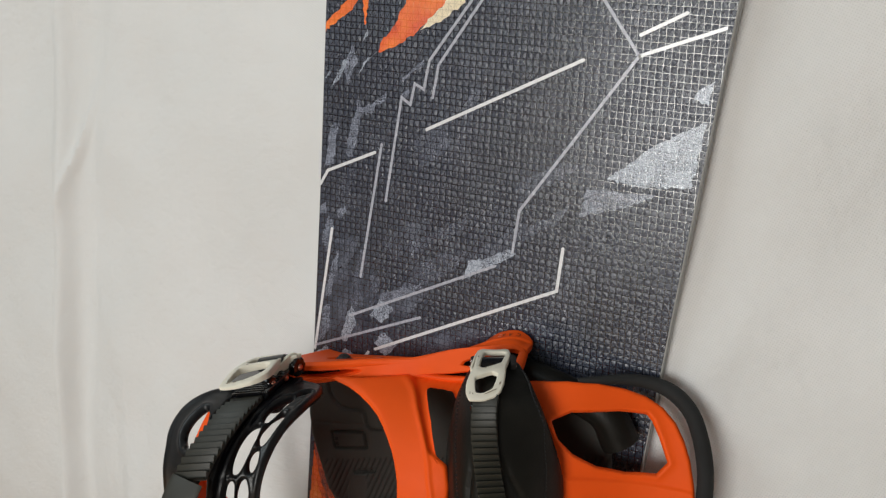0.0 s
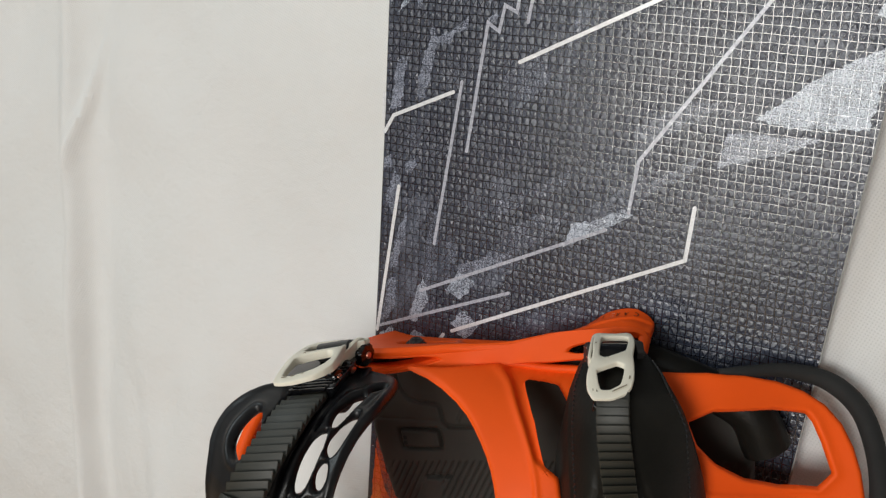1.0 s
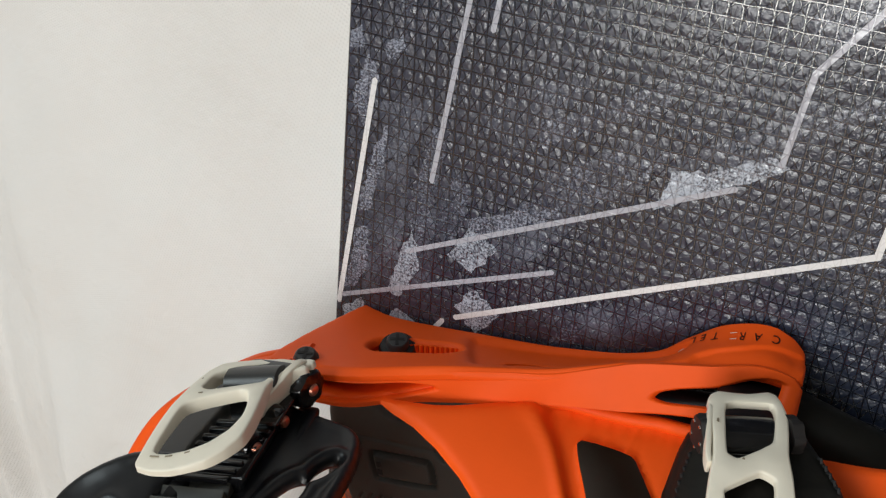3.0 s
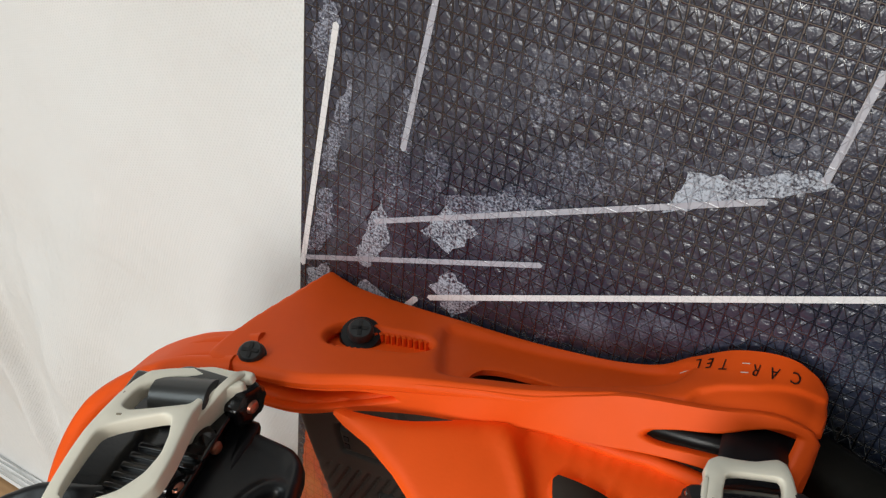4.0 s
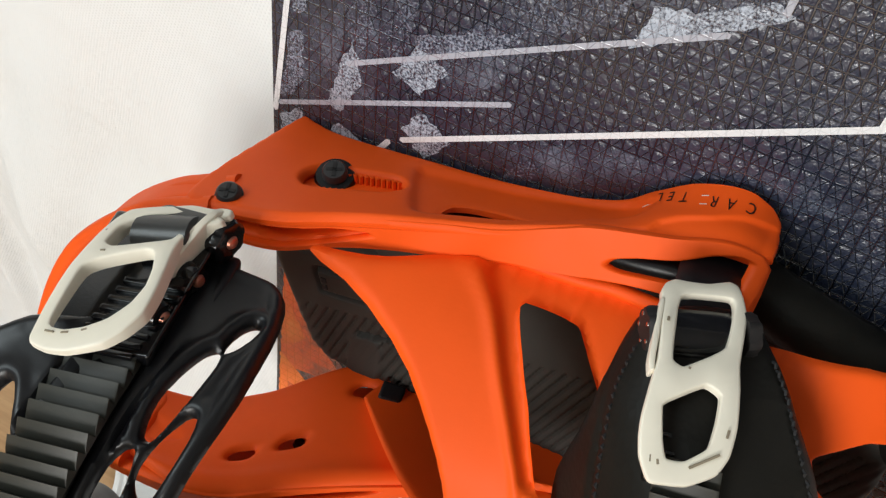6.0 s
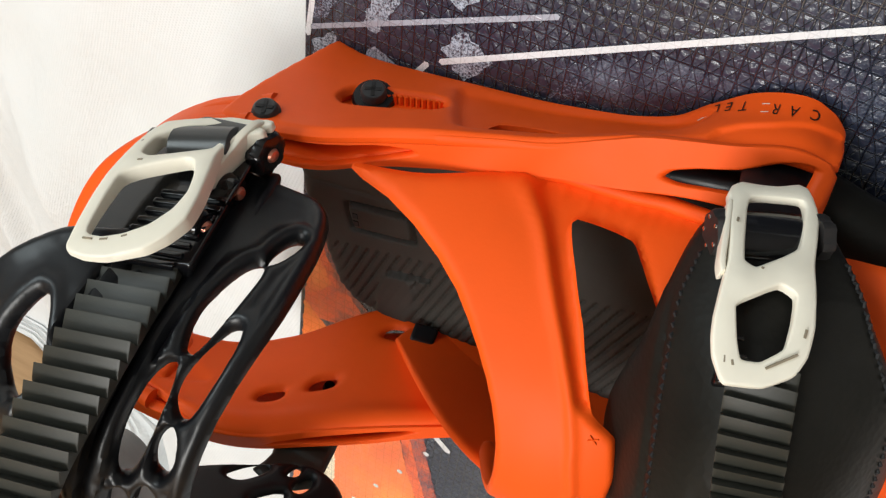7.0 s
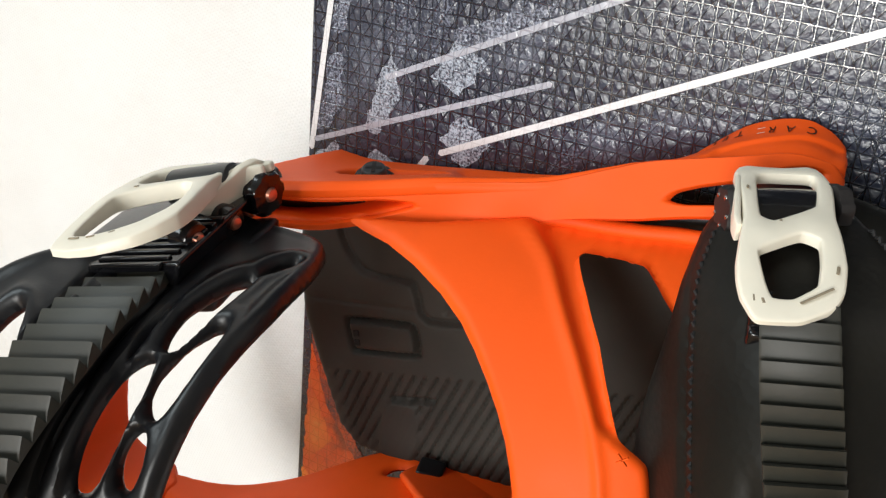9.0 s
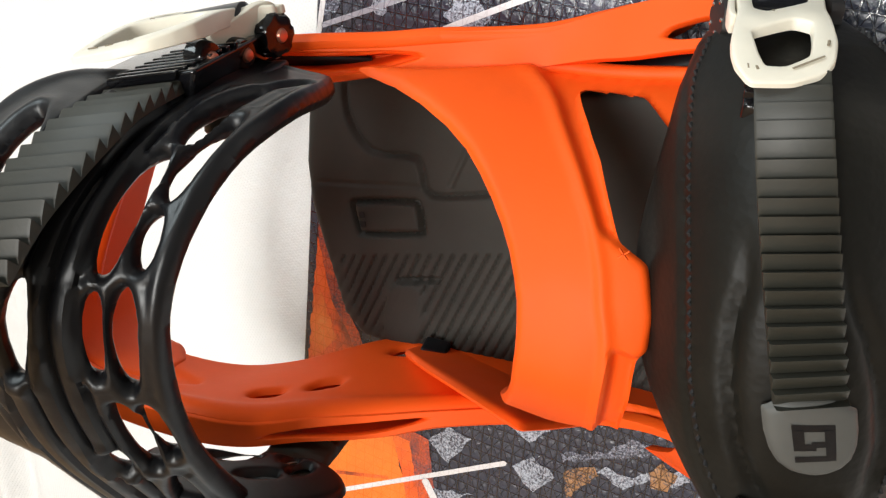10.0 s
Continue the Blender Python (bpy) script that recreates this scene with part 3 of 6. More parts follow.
def graphics(board):
    for pts in (
        [(-0.022, 0.701), (-0.052, 0.654), (-0.054, 0.635), (-0.061, 0.638), (-0.063, 0.624), (-0.07, 0.628), (-0.075, 0.556)],
        [(-0.0155, 0.701), (-0.045, 0.652), (-0.047, 0.63)],
        [(-0.082, 0.595), (-0.0896, 0.499)],
    ):
        stroke("graphic_line", pts, 0.0019, LINE_GREY, board)
    for pts in (
        [(0.085, 0.682), (0.111, 0.697)],
        [(-0.1285, 0.56), (-0.1233, 0.5707), (-0.0864, 0.5886)],
        [(-0.1305, 0.583), (-0.1298, 0.568)],
        [(-0.116, 0.53), (-0.1225, 0.438)],
        [(-0.0777, 0.4459), (-0.082, 0.439)],
        [(-0.1, 0.2435), (-0.025, 0.291)],
    ):
        stroke("graphic_line", pts, 0.0021, LINE_WHITE, board)
    for mat, pts in (
        (PATCH_MIST, [(-0.013, 0.525), (0.008, 0.543), (0.026, 0.558), (0.034, 0.552), (0.016, 0.533)]),
        (PATCH_MIST, [(-0.115, 0.498), (-0.098, 0.506), (-0.099, 0.451), (-0.112, 0.444)]),
        (PATCH_MIST, [(-0.092, 0.502), (-0.082, 0.503), (-0.085, 0.46), (-0.097, 0.452)]),
        (PATCH_MIST, [(-0.066, 0.484), (-0.040, 0.516), (-0.018, 0.539), (-0.013, 0.531), (-0.036, 0.498), (-0.058, 0.468)]),
        (PATCH_MIST, [(-0.076, 0.529), (-0.061, 0.541), (-0.036, 0.551), (-0.062, 0.517)]),
        (PATCH_MIST, [(-0.040, 0.462), (-0.011, 0.479), (0.019, 0.482), (0.0, 0.468), (-0.025, 0.458)]),
        (PATCH_MIST, [(0.033, 0.492), (0.049, 0.508), (0.064, 0.492), (0.046, 0.483)]),
        (PATCH_MIST, [(-0.113, 0.523), (-0.093, 0.529), (-0.098, 0.508), (-0.111, 0.500)]),
        (PATCH_FIRE, [(-0.11, 0.689), (-0.116, 0.681), (-0.135, 0.666), (-0.135, 0.671), (-0.121, 0.686), (-0.108, 0.702), (-0.103, 0.7)]),
        (PATCH_FIRE, [(-0.108, 0.7), (-0.1, 0.7), (-0.103, 0.673)]),
        (PATCH_FIRE, [(-0.067, 0.703), (-0.082, 0.673), (-0.09, 0.662), (-0.091, 0.656), (-0.078, 0.661), (-0.064, 0.671), (-0.054, 0.682), (-0.033, 0.703)]),
        (PATCH_CREAM, [(-0.041, 0.696), (-0.054, 0.682), (-0.061, 0.673), (-0.048, 0.679), (-0.034, 0.69), (-0.025, 0.703), (-0.035, 0.703)]),
        (PATCH_PALE, [(-0.091, 0.657), (-0.102, 0.648), (-0.1045, 0.638), (-0.1, 0.648)]),
        (PATCH_PALE, [(-0.113, 0.65), (-0.117, 0.649), (-0.126, 0.629), (-0.119, 0.636)]),
        (PATCH_PALE, [(-0.126, 0.644), (-0.1315, 0.635), (-0.131, 0.633), (-0.128, 0.637)]),
        (PATCH_PALE, [(-0.101, 0.671), (-0.104, 0.659), (-0.1, 0.666)]),
        (PATCH_MID, [(-0.104, 0.626), (-0.104, 0.616), (-0.108, 0.603), (-0.11, 0.583), (-0.104, 0.583), (-0.101, 0.604), (-0.099, 0.614), (-0.092, 0.614), (-0.09, 0.619), (-0.082, 0.623), (-0.082, 0.631), (-0.092, 0.621), (-0.1, 0.618)]),
        (PATCH_MID, [(-0.056, 0.655), (-0.071, 0.641), (-0.07, 0.638), (-0.063, 0.646), (-0.057, 0.649)]),
        (PATCH_MID, [(-0.066, 0.635), (-0.07, 0.631), (-0.068, 0.627), (-0.064, 0.632)]),
        (PATCH_MID, [(-0.117, 0.607), (-0.124, 0.601), (-0.126, 0.574), (-0.119, 0.576)]),
        (PATCH_MID, [(-0.107, 0.548), (-0.113, 0.543), (-0.112, 0.538), (-0.105, 0.543)]),
        (PATCH_MID, [(-0.123, 0.548), (-0.127, 0.545), (-0.127, 0.538), (-0.121, 0.541)]),
        (PATCH_FAINT, [(-0.107, 0.575), (-0.113, 0.56), (-0.106, 0.555), (-0.1, 0.573)]),
        (PATCH_FAINT, [(-0.02, 0.64), (-0.027, 0.6), (-0.021, 0.6), (-0.013, 0.64)]),
        (PATCH_FAINT, [(-0.035, 0.62), (-0.058, 0.6), (-0.05, 0.58), (-0.03, 0.6)]),
        (PATCH_PALE, [(0.077, 0.594), (0.102, 0.617), (0.124, 0.632), (0.1315, 0.636), (0.1285, 0.596), (0.098, 0.592)]),
        (PATCH_PALE, [(0.124, 0.654), (0.1325, 0.66), (0.131, 0.645), (0.122, 0.648)]),
        (PATCH_MID, [(0.065, 0.586), (0.108, 0.589), (0.098, 0.582), (0.063, 0.568)]),
        (PATCH_FAINT, [(0.058, 0.577), (0.044, 0.565), (0.025, 0.552), (0.022, 0.544), (0.049, 0.561)]),
        (PATCH_PALE, [(-0.009, 0.526), (0.003, 0.53), (0.019, 0.539), (0.025, 0.537), (0.012, 0.528), (-0.012, 0.512)]),
        (PATCH_FAINT, [(-0.065, 0.493), (-0.029, 0.521), (-0.01, 0.533), (-0.021, 0.513), (-0.04, 0.505), (-0.066, 0.489)]),
        (PATCH_MID, [(-0.074, 0.489), (-0.04, 0.505), (-0.043, 0.499), (-0.07, 0.482)]),
        (PATCH_PALE, [(-0.073, 0.486), (-0.061, 0.481), (-0.069, 0.469), (-0.08, 0.473)]),
        (PATCH_PALE, [(-0.068, 0.463), (-0.056, 0.456), (-0.064, 0.445), (-0.074, 0.453)]),
        (PATCH_PALE, [(-0.097, 0.444), (-0.086, 0.439), (-0.09, 0.43), (-0.102, 0.437)]),
        (PATCH_PALE, [(-0.113, 0.443), (-0.121, 0.436), (-0.119, 0.428), (-0.106, 0.431)]),
        (PATCH_PALE, [(-0.095, 0.478), (-0.099, 0.467), (-0.102, 0.451), (-0.097, 0.449), (-0.09, 0.463), (-0.092, 0.473)]),
        (PATCH_MID, [(-0.109, 0.515), (-0.114, 0.505), (-0.118, 0.48), (-0.113, 0.481), (-0.109, 0.502)]),
        (PATCH_MID, [(-0.113, 0.474), (-0.118, 0.471), (-0.121, 0.445), (-0.116, 0.447), (-0.112, 0.457)]),
        (PATCH_FAINT, [(-0.092, 0.52), (-0.098, 0.48), (-0.09, 0.475), (-0.085, 0.515)]),
        (PATCH_FAINT, [(-0.082, 0.505), (-0.087, 0.48), (-0.078, 0.475), (-0.074, 0.5)]),
        (PATCH_FAINT, [(-0.031, 0.464), (-0.037, 0.452), (-0.028, 0.449), (-0.025, 0.461)]),
        (PATCH_FAINT, [(-0.055, 0.53), (-0.03, 0.545), (-0.012, 0.556), (-0.016, 0.545), (-0.035, 0.533), (-0.052, 0.522)]),
        (PATCH_FAINT, [(-0.048, 0.505), (-0.02, 0.522), (-0.024, 0.53), (-0.05, 0.514)]),
        (PATCH_MID, [(-0.112, 0.66), (-0.117, 0.64), (-0.112, 0.632), (-0.106, 0.65)]),
        (PATCH_MID, [(-0.119, 0.54), (-0.124, 0.52), (-0.119, 0.512), (-0.114, 0.53)]),
        (PATCH_FAINT, [(0.02, 0.57), (0.05, 0.59), (0.06, 0.60), (0.045, 0.60), (0.018, 0.582)]),
        (PATCH_EMBER, [(-0.1165, 0.374), (-0.109, 0.350), (-0.098, 0.330), (-0.088, 0.315), (-0.072, 0.30), (-0.1165, 0.285)]),
        (PATCH_EMBER, [(-0.074, 0.290), (-0.058, 0.288), (-0.050, 0.255), (-0.042, 0.225), (-0.030, 0.19), (-0.016, 0.15), (-0.032, 0.15), (-0.064, 0.262)]),
        (PATCH_SMOKE, [(-0.1165, 0.36), (-0.108, 0.335), (-0.096, 0.318), (-0.08, 0.3), (-0.1165, 0.29)]),
        (PATCH_FIRE, [(-0.1163, 0.345), (-0.11, 0.33), (-0.104, 0.318), (-0.112, 0.308), (-0.1163, 0.306)]),
        (PATCH_BLAZE, [(-0.1168, 0.30), (-0.1, 0.285), (-0.074, 0.284), (-0.066, 0.262), (-0.060, 0.238), (-0.052, 0.21), (-0.042, 0.185), (-0.03, 0.15), (-0.03, 0.08), (-0.116, 0.08)]),
        (PATCH_SMOKE, [(-0.074, 0.284), (-0.066, 0.284), (-0.058, 0.255), (-0.050, 0.225), (-0.038, 0.19), (-0.024, 0.15), (-0.03, 0.15), (-0.042, 0.185), (-0.052, 0.21), (-0.060, 0.238), (-0.066, 0.262)]),
        (PATCH_SMOKE, [(-0.112, 0.28), (-0.105, 0.278), (-0.098, 0.268), (-0.104, 0.258), (-0.112, 0.262)]),
        (PATCH_CREAM, [(-0.1, 0.212), (-0.094, 0.205), (-0.091, 0.175), (-0.091, 0.145), (-0.098, 0.12), (-0.106, 0.15), (-0.104, 0.19)]),
        (PATCH_PALE, [(-0.058, 0.288), (-0.051, 0.297), (-0.04, 0.296), (-0.048, 0.281)]),
        (PATCH_PALE, [(-0.028, 0.309), (-0.013, 0.317), (-0.01, 0.312), (-0.017, 0.304)]),
        (PATCH_PALE, [(-0.022, 0.291), (-0.015, 0.299), (-0.005, 0.293), (-0.012, 0.283)]),
        (PATCH_PALE, [(-0.054, 0.266), (-0.036, 0.271), (-0.049, 0.261)]),
        (PATCH_MID, [(-0.004, 0.304), (0.013, 0.313), (0.021, 0.321), (0.031, 0.321), (0.025, 0.315), (0.014, 0.31), (-0.003, 0.301)]),
        (PATCH_PALE, [(0.01, 0.302), (0.013, 0.306), (0.021, 0.305), (0.027, 0.309), (0.033, 0.312), (0.046, 0.318), (0.037, 0.307), (0.03, 0.308), (0.021, 0.299)]),
        (PATCH_RUST, [(-0.002, 0.297), (0.009, 0.304), (0.011, 0.301), (0.001, 0.286)]),
        (PATCH_RUST, [(0.028, 0.31), (0.032, 0.316), (0.038, 0.313), (0.036, 0.305), (0.03, 0.304)]),
    ):
        patch("graphic_patch", pts, mat, board, 0.0004 if mat in (PATCH_SMOKE, PATCH_EMBER, PATCH_BLAZE) else 0.0009)
    stroke("graphic_line", [(-0.057, 0.2685), (-0.045, 0.252), (-0.034, 0.243)], 0.0034, LINE_WHITE, board)
    stroke("graphic_line", [(-0.099, 0.2545), (-0.074, 0.2625)], 0.0016, PATCH_SMOKE, board, 0.0003)
    for x, z in ((-0.044, 0.232), (-0.055, 0.205), (-0.066, 0.18), (-0.077, 0.155)):
        mesh_object("graphic_dot", [(x + 0.0016 * math.cos(a), -0.0003, z + 0.0016 * math.sin(a)) for a in np.linspace(0, 2 * math.pi, 13)[:-1]], [tuple(range(12))], LINE_WHITE, board, "", False)


# ---- the binding ----
FOOT = curve_of([(-0.125, 0.006, 0.437), (-0.110, 0.002, 0.438), (-0.092, 0.002, 0.439), (-0.059, 0.002, 0.445), (-0.03, 0.002, 0.451), (0.0, 0.002, 0.461), (0.012, 0.002, 0.472), (0.022, 0.002, 0.481), (0.034, 0.002, 0.485), (0.044, 0.003, 0.481), (0.052, 0.006, 0.475)])
RIDGE = curve_of([(-0.125, 0.058, 0.440), (-0.10, 0.055, 0.445), (-0.085, 0.052, 0.448), (-0.07, 0.045, 0.4505), (-0.055, 0.040, 0.454), (-0.04, 0.035, 0.4565), (-0.025, 0.031, 0.460), (-0.01, 0.028, 0.466), (0.0, 0.026, 0.470), (0.02, 0.024, 0.476), (0.035, 0.021, 0.4795), (0.052, 0.018, 0.477)])
INNER = curve_of([(-0.125, 0.061, 0.430), (-0.10, 0.057, 0.434), (-0.085, 0.054, 0.436), (-0.07, 0.046, 0.440), (-0.055, 0.040, 0.443), (-0.04, 0.037, 0.4465), (-0.025, 0.032, 0.450), (-0.01, 0.032, 0.4545), (0.0, 0.031, 0.457), (0.02, 0.030, 0.463), (0.052, 0.029, 0.468)])


def ruled(a, b, turned=False, axis=0.385):
    """A surface between two curves over x; v runs 0 to 0.05 from the one to the other. turned: mirrored to the other side of the foot."""
    def place(u, v):
        w = (v / 0.05)[..., None]
        hz = a(u) * (1 - w) + b(u) * w
        z = 2 * axis - hz[..., 1] if turned else hz[..., 1]
        return np.stack([u, -hz[..., 0], z], -1)
    return place


SCOOP = inside(crisp([(-0.0630, 0.006), (-0.0365, 0.004), (-0.0093, 0.002), (0.0060, 0.005), (0.0125, 0.0118), (0.0085, 0.0310), (-0.0096, 0.0430), (-0.0350, 0.0430), (-0.0510, 0.0450)], 0.12))


def rail_lift(u, v, d=None):
    sunk = SCOOP(u, v)
    h = 0.0024 / (1 + np.exp(-np.clip(sunk / 0.0009, -60, 60)))
    swell = np.exp(-(((u - 0.03) / 0.02) ** 2)) * np.exp(-(((v - 0.036) / 0.012) ** 2))
    crease = np.interp(u, [-0.06, -0.01, 0.006, 0.0141, 0.0161, 0.0208, 0.0281, 0.04, 0.045], [0.046, 0.047, 0.048, 0.046, 0.0387, 0.0338, 0.0312, 0.0190, 0.012])
    flat = 0.0011 / (1 + np.exp(-(v - crease) / 0.0007)) * np.clip((u + 0.004) / 0.014, 0, 1) * np.clip((0.046 - u) / 0.004, 0, 1)
    return 0.0012 * swell - h - flat


def near_rail(base):
    face = inside(crisp([(-0.112, -0.004), (-0.104, -0.001), (0.0445, -0.001), (0.0462, 0.02), (0.0468, 0.0535), (-0.117, 0.0535), (-0.1175, 0.040), (-0.1165, 0.028)], 0.08))
    slot = pill(-0.0850, 0.0265, -0.0668, 0.0258, 0.0064)
    scoop = inside(crisp([(-0.0440, 0.0428), (-0.0444, 0.0368), (-0.0430, 0.0312), (-0.0395, 0.0295), (-0.0345, 0.0295), (-0.0275, 0.0317), (-0.0200, 0.0370), (-0.0140, 0.0414), (-0.0260, 0.0420), (-0.0340, 0.0424)], 0.12))

    place = ruled(FOOT, RIDGE)
    shell("side_rail", cut(face, slot, scoop), (-0.126, 0.053, -0.006, 0.056), 0.0008, place, 0.005, ORANGE, base, "outer rail wall with a toothed slot", lift=rail_lift, turn=True, edge=0.0013)
    shell("slot_bed", pill(-0.0850, 0.0265, -0.0668, 0.0258, 0.0090), (-0.101, -0.057, 0.016, 0.038), 0.0007, lambda u, v: place(u, v) - np.array([0, 0, 0.0034]), 0.003, ORANGE, base,
          lift=None)
    e = 1e-4
    for k in range(15):
        for edge_v in (0.0326, 0.0205):
            u, v = np.array([-0.0890 + 0.0018 * k]), np.array([edge_v - 0.00003 * k])
            p = place(u, v)[0]
            n = np.cross((place(u + e, v) - place(u - e, v))[0], (place(u, v + e) - place(u, v - e))[0])
            n = Vector(n if n[2] > 0 else -n).normalized()
            block("slot_tooth", Matrix.Translation(Vector(p) - n * 0.0004) @ n.to_track_quat("Z", "Y").to_matrix().to_4x4(), (0.0010, 0.0022, 0.0030), ORANGE, base)
    window = inside(crisp([(-0.116, 0.012), (-0.0706, 0.0145), (-0.0625, 0.0197), (-0.0605, 0.0270), (-0.0703, 0.0390), (-0.0883, 0.0415), (-0.116, 0.042)], 0.10))
    mount = inside(crisp([(0.0070, 0.0316), (0.0088, 0.0244), (0.0148, 0.0195), (0.0248, 0.0155), (0.0325, 0.0060), (0.0385, 0.0016), (0.0412, 0.0016), (0.0410, 0.0240), (0.0398, 0.0350), (0.0120, 0.0375)], 0.14))
    band = inside(crisp([(-0.118, -0.0095), (0.0468, -0.0095), (0.0475, 0.025), (0.0475, 0.051), (-0.118, 0.051)], 0.06))

    def groove(u, v):
        w = np.clip(window(u, v) / 0.009, 0, 1)
        return ruled(RIDGE, INNER)(u, v) + (0.0012 + 0.0130 * w * w * (3 - 2 * w))[..., None] * np.array([0, 1.0, 0])
    shell("groove_bed", lambda u, v: window(u, v) + 0.003, (-0.124, -0.050, 0.004, 0.050), 0.0010, groove, 0.0016, ORANGE, base, "recess along the top of the rail")
    # strap end at the left; its long black taper imitates shade in the groove
    tube("strap_root_and_shade", [at(*p) for p in spline([(-0.112, 0.0505, 0.4402), (-0.104, 0.0490, 0.4407), (-0.092, 0.0450, 0.4415), (-0.078, 0.0390, 0.4425)], 10)], [0.0040] * 5 + [0.0036, 0.0030, 0.0024, 0.0018, 0.0010], BLACK_SATIN, base, "black strap root, drawn out along the groove to darken it", 10)
    shell("rail_top", cut(band, window, mount), (-0.126, 0.053, -0.012, 0.052), 0.0009, ruled(RIDGE, INNER), 0.004, ORANGE, base, edge=0.0013)


LOW_FOOT = curve_of([(-0.165, 0.060, 0.331), (-0.150, 0.0555, 0.3282), (-0.134, 0.0530, 0.3258), (-0.1196, 0.0505, 0.3246), (-0.1072, 0.0445, 0.3243), (-0.0956, 0.0355, 0.3264), (-0.085, 0.0225, 0.3292), (-0.0767, 0.0140, 0.3318), (-0.066, 0.006, 0.3340), (-0.05, 0.004, 0.337), (0.0, 0.003, 0.343), (0.03, 0.003, 0.345), (0.055, 0.003, 0.338)])
LOW_TOP = curve_of([(-0.165, 0.092, 0.329), (-0.150, 0.093, 0.330), (-0.124, 0.093, 0.331), (-0.10, 0.091, 0.333), (-0.085, 0.085, 0.333), (-0.07, 0.075, 0.335), (-0.05, 0.063, 0.338), (-0.03, 0.053, 0.342), (0.0, 0.038, 0.347), (0.03, 0.032, 0.350), (0.055, 0.028, 0.343)])
LOW_RIM = curve_of([(-0.165, 0.090, 0.316), (-0.150, 0.091, 0.317), (-0.124, 0.091, 0.319), (-0.10, 0.089, 0.322), (-0.085, 0.084, 0.3235), (-0.07, 0.077, 0.327), (-0.05, 0.065, 0.3300), (-0.03, 0.055, 0.337), (0.0, 0.040, 0.342), (0.03, 0.030, 0.345), (0.055, 0.026, 0.336)])


def far_rail(base):
    wall = inside(soft_poly([(-0.155, -0.001), (0.052, -0.001), (0.052, 0.051), (-0.155, 0.051)], 1))
    holes = [pill(-0.0905, 0.0350, -0.0870, 0.0350, 0.0022), pill(-0.0765, 0.033, -0.073, 0.033, 0.0022), pill(-0.065, 0.012, -0.0605, 0.0125, 0.0022)]

    def lift(u, v, d):
        rib = v - 0.014 - (u + 0.058) * 0.72
        scoop = leaf(-0.150, 0.030, -0.112, 0.030, 0.007)(u, v)
        return -0.0016 / (1 + np.exp(-scoop / 0.0008)) + 0.0026 * np.exp(-((rib / 0.0020) ** 2)) * (u > -0.06) * (u < -0.018) + 0.0010 * np.exp(-(((v - 0.046) / 0.003) ** 2))

    shell("side_rail", cut(wall, *holes), (-0.157, 0.054, -0.002, 0.052), 0.0011, ruled(LOW_FOOT, LOW_TOP), 0.004, ORANGE, base, "far rail wall with screw slots", lift=lift, turn=True)
    gap = inside(soft_poly([(-0.086, 0.030), (-0.052, 0.016), (-0.036, 0.018), (-0.042, 0.034), (-0.06, 0.040)], 1))
    band = inside(soft_poly([(-0.155, -0.001), (0.052, -0.001), (0.052, 0.051), (-0.155, 0.051)], 1))
    shell("rail_top", cut(band, gap), (-0.157, 0.054, -0.002, 0.052), 0.0012, ruled(LOW_TOP, LOW_RIM), 0.004, ORANGE, base)
    outer = curve_of([(-0.165, 0.05, 0.300), (-0.12, 0.045, 0.306), (-0.085, 0.02, 0.316), (-0.05, 0.006, 0.326), (0.0, 0.004, 0.336), (0.055, 0.003, 0.332)])
    shell("rail_web", inside(soft_poly([(-0.155, 0.0), (0.05, 0.0), (0.05, 0.051), (-0.155, 0.051)], 1)), (-0.157, 0.053, -0.002, 0.052), 0.002, ruled(LOW_RIM, outer), 0.003, ORANGE, base)


def binding():
    base = empty("snowboard_binding", "orange and black snowboard binding bolted to the board, highback folded down", "binding")
    near_rail(base)
    far_rail(base)
    # the heel hoop joins the two rails
    lo = spline([(-0.112, 0.018, 0.4380), (-0.133, 0.022, 0.4265), (-0.153, 0.030, 0.406), (-0.164, 0.036, 0.378), (-0.1665, 0.042, 0.352), (-0.1625, 0.050, 0.337), (-0.1550, 0.054, 0.3305), (-0.142, 0.0545, 0.3270), (-0.128, 0.052, 0.3252)], 90)
    hi = spline([(-0.106, 0.058, 0.4435), (-0.128, 0.063, 0.4325), (-0.1455, 0.071, 0.416), (-0.1555, 0.076, 0.397), (-0.1615, 0.083, 0.370), (-0.160, 0.089, 0.348), (-0.151, 0.093, 0.334), (-0.138, 0.093, 0.3305), (-0.124, 0.093, 0.331)], 90)
    k = np.linspace(0, 0.24, 90)

    def hoop(u, v):
        w = (v / 0.05)[..., None]
        a = np.stack([np.interp(u, k, lo[:, i]) for i in range(3)], -1)
        b = np.stack([np.interp(u, k, hi[:, i]) for i in range(3)], -1)
        p = a * (1 - w) + b * w
        return np.stack([p[..., 0], -p[..., 1], p[..., 2]], -1)

    band = inside(soft_poly([(0.0, 0.024), (0.03, 0.025), (0.06, 0.020), (0.10, 0.012), (0.15, 0.006), (0.19, 0.0), (0.24, 0.0), (0.24, 0.051), (0.0, 0.051)], 1))
    shell("heel_hoop", band, (0, 0.24, -0.002, 0.052), 0.0013, hoop, 0.005, ORANGE, base)
    tube("hoop_lip", [at(p[0] - 0.001 * math.sin(i / 89 * math.pi), p[1] - 0.001, p[2]) for i, p in enumerate(hi)], 0.0038, ORANGE, base, sides=10)
    tube("hoop_flange", [at(p[0] - 0.001 * math.sin(i / 89 * math.pi), p[1] - 0.014, p[2] - 0.012 * (i / 89)) for i, p in enumerate(hi)], 0.0032, ORANGE, base, sides=10)
    return base


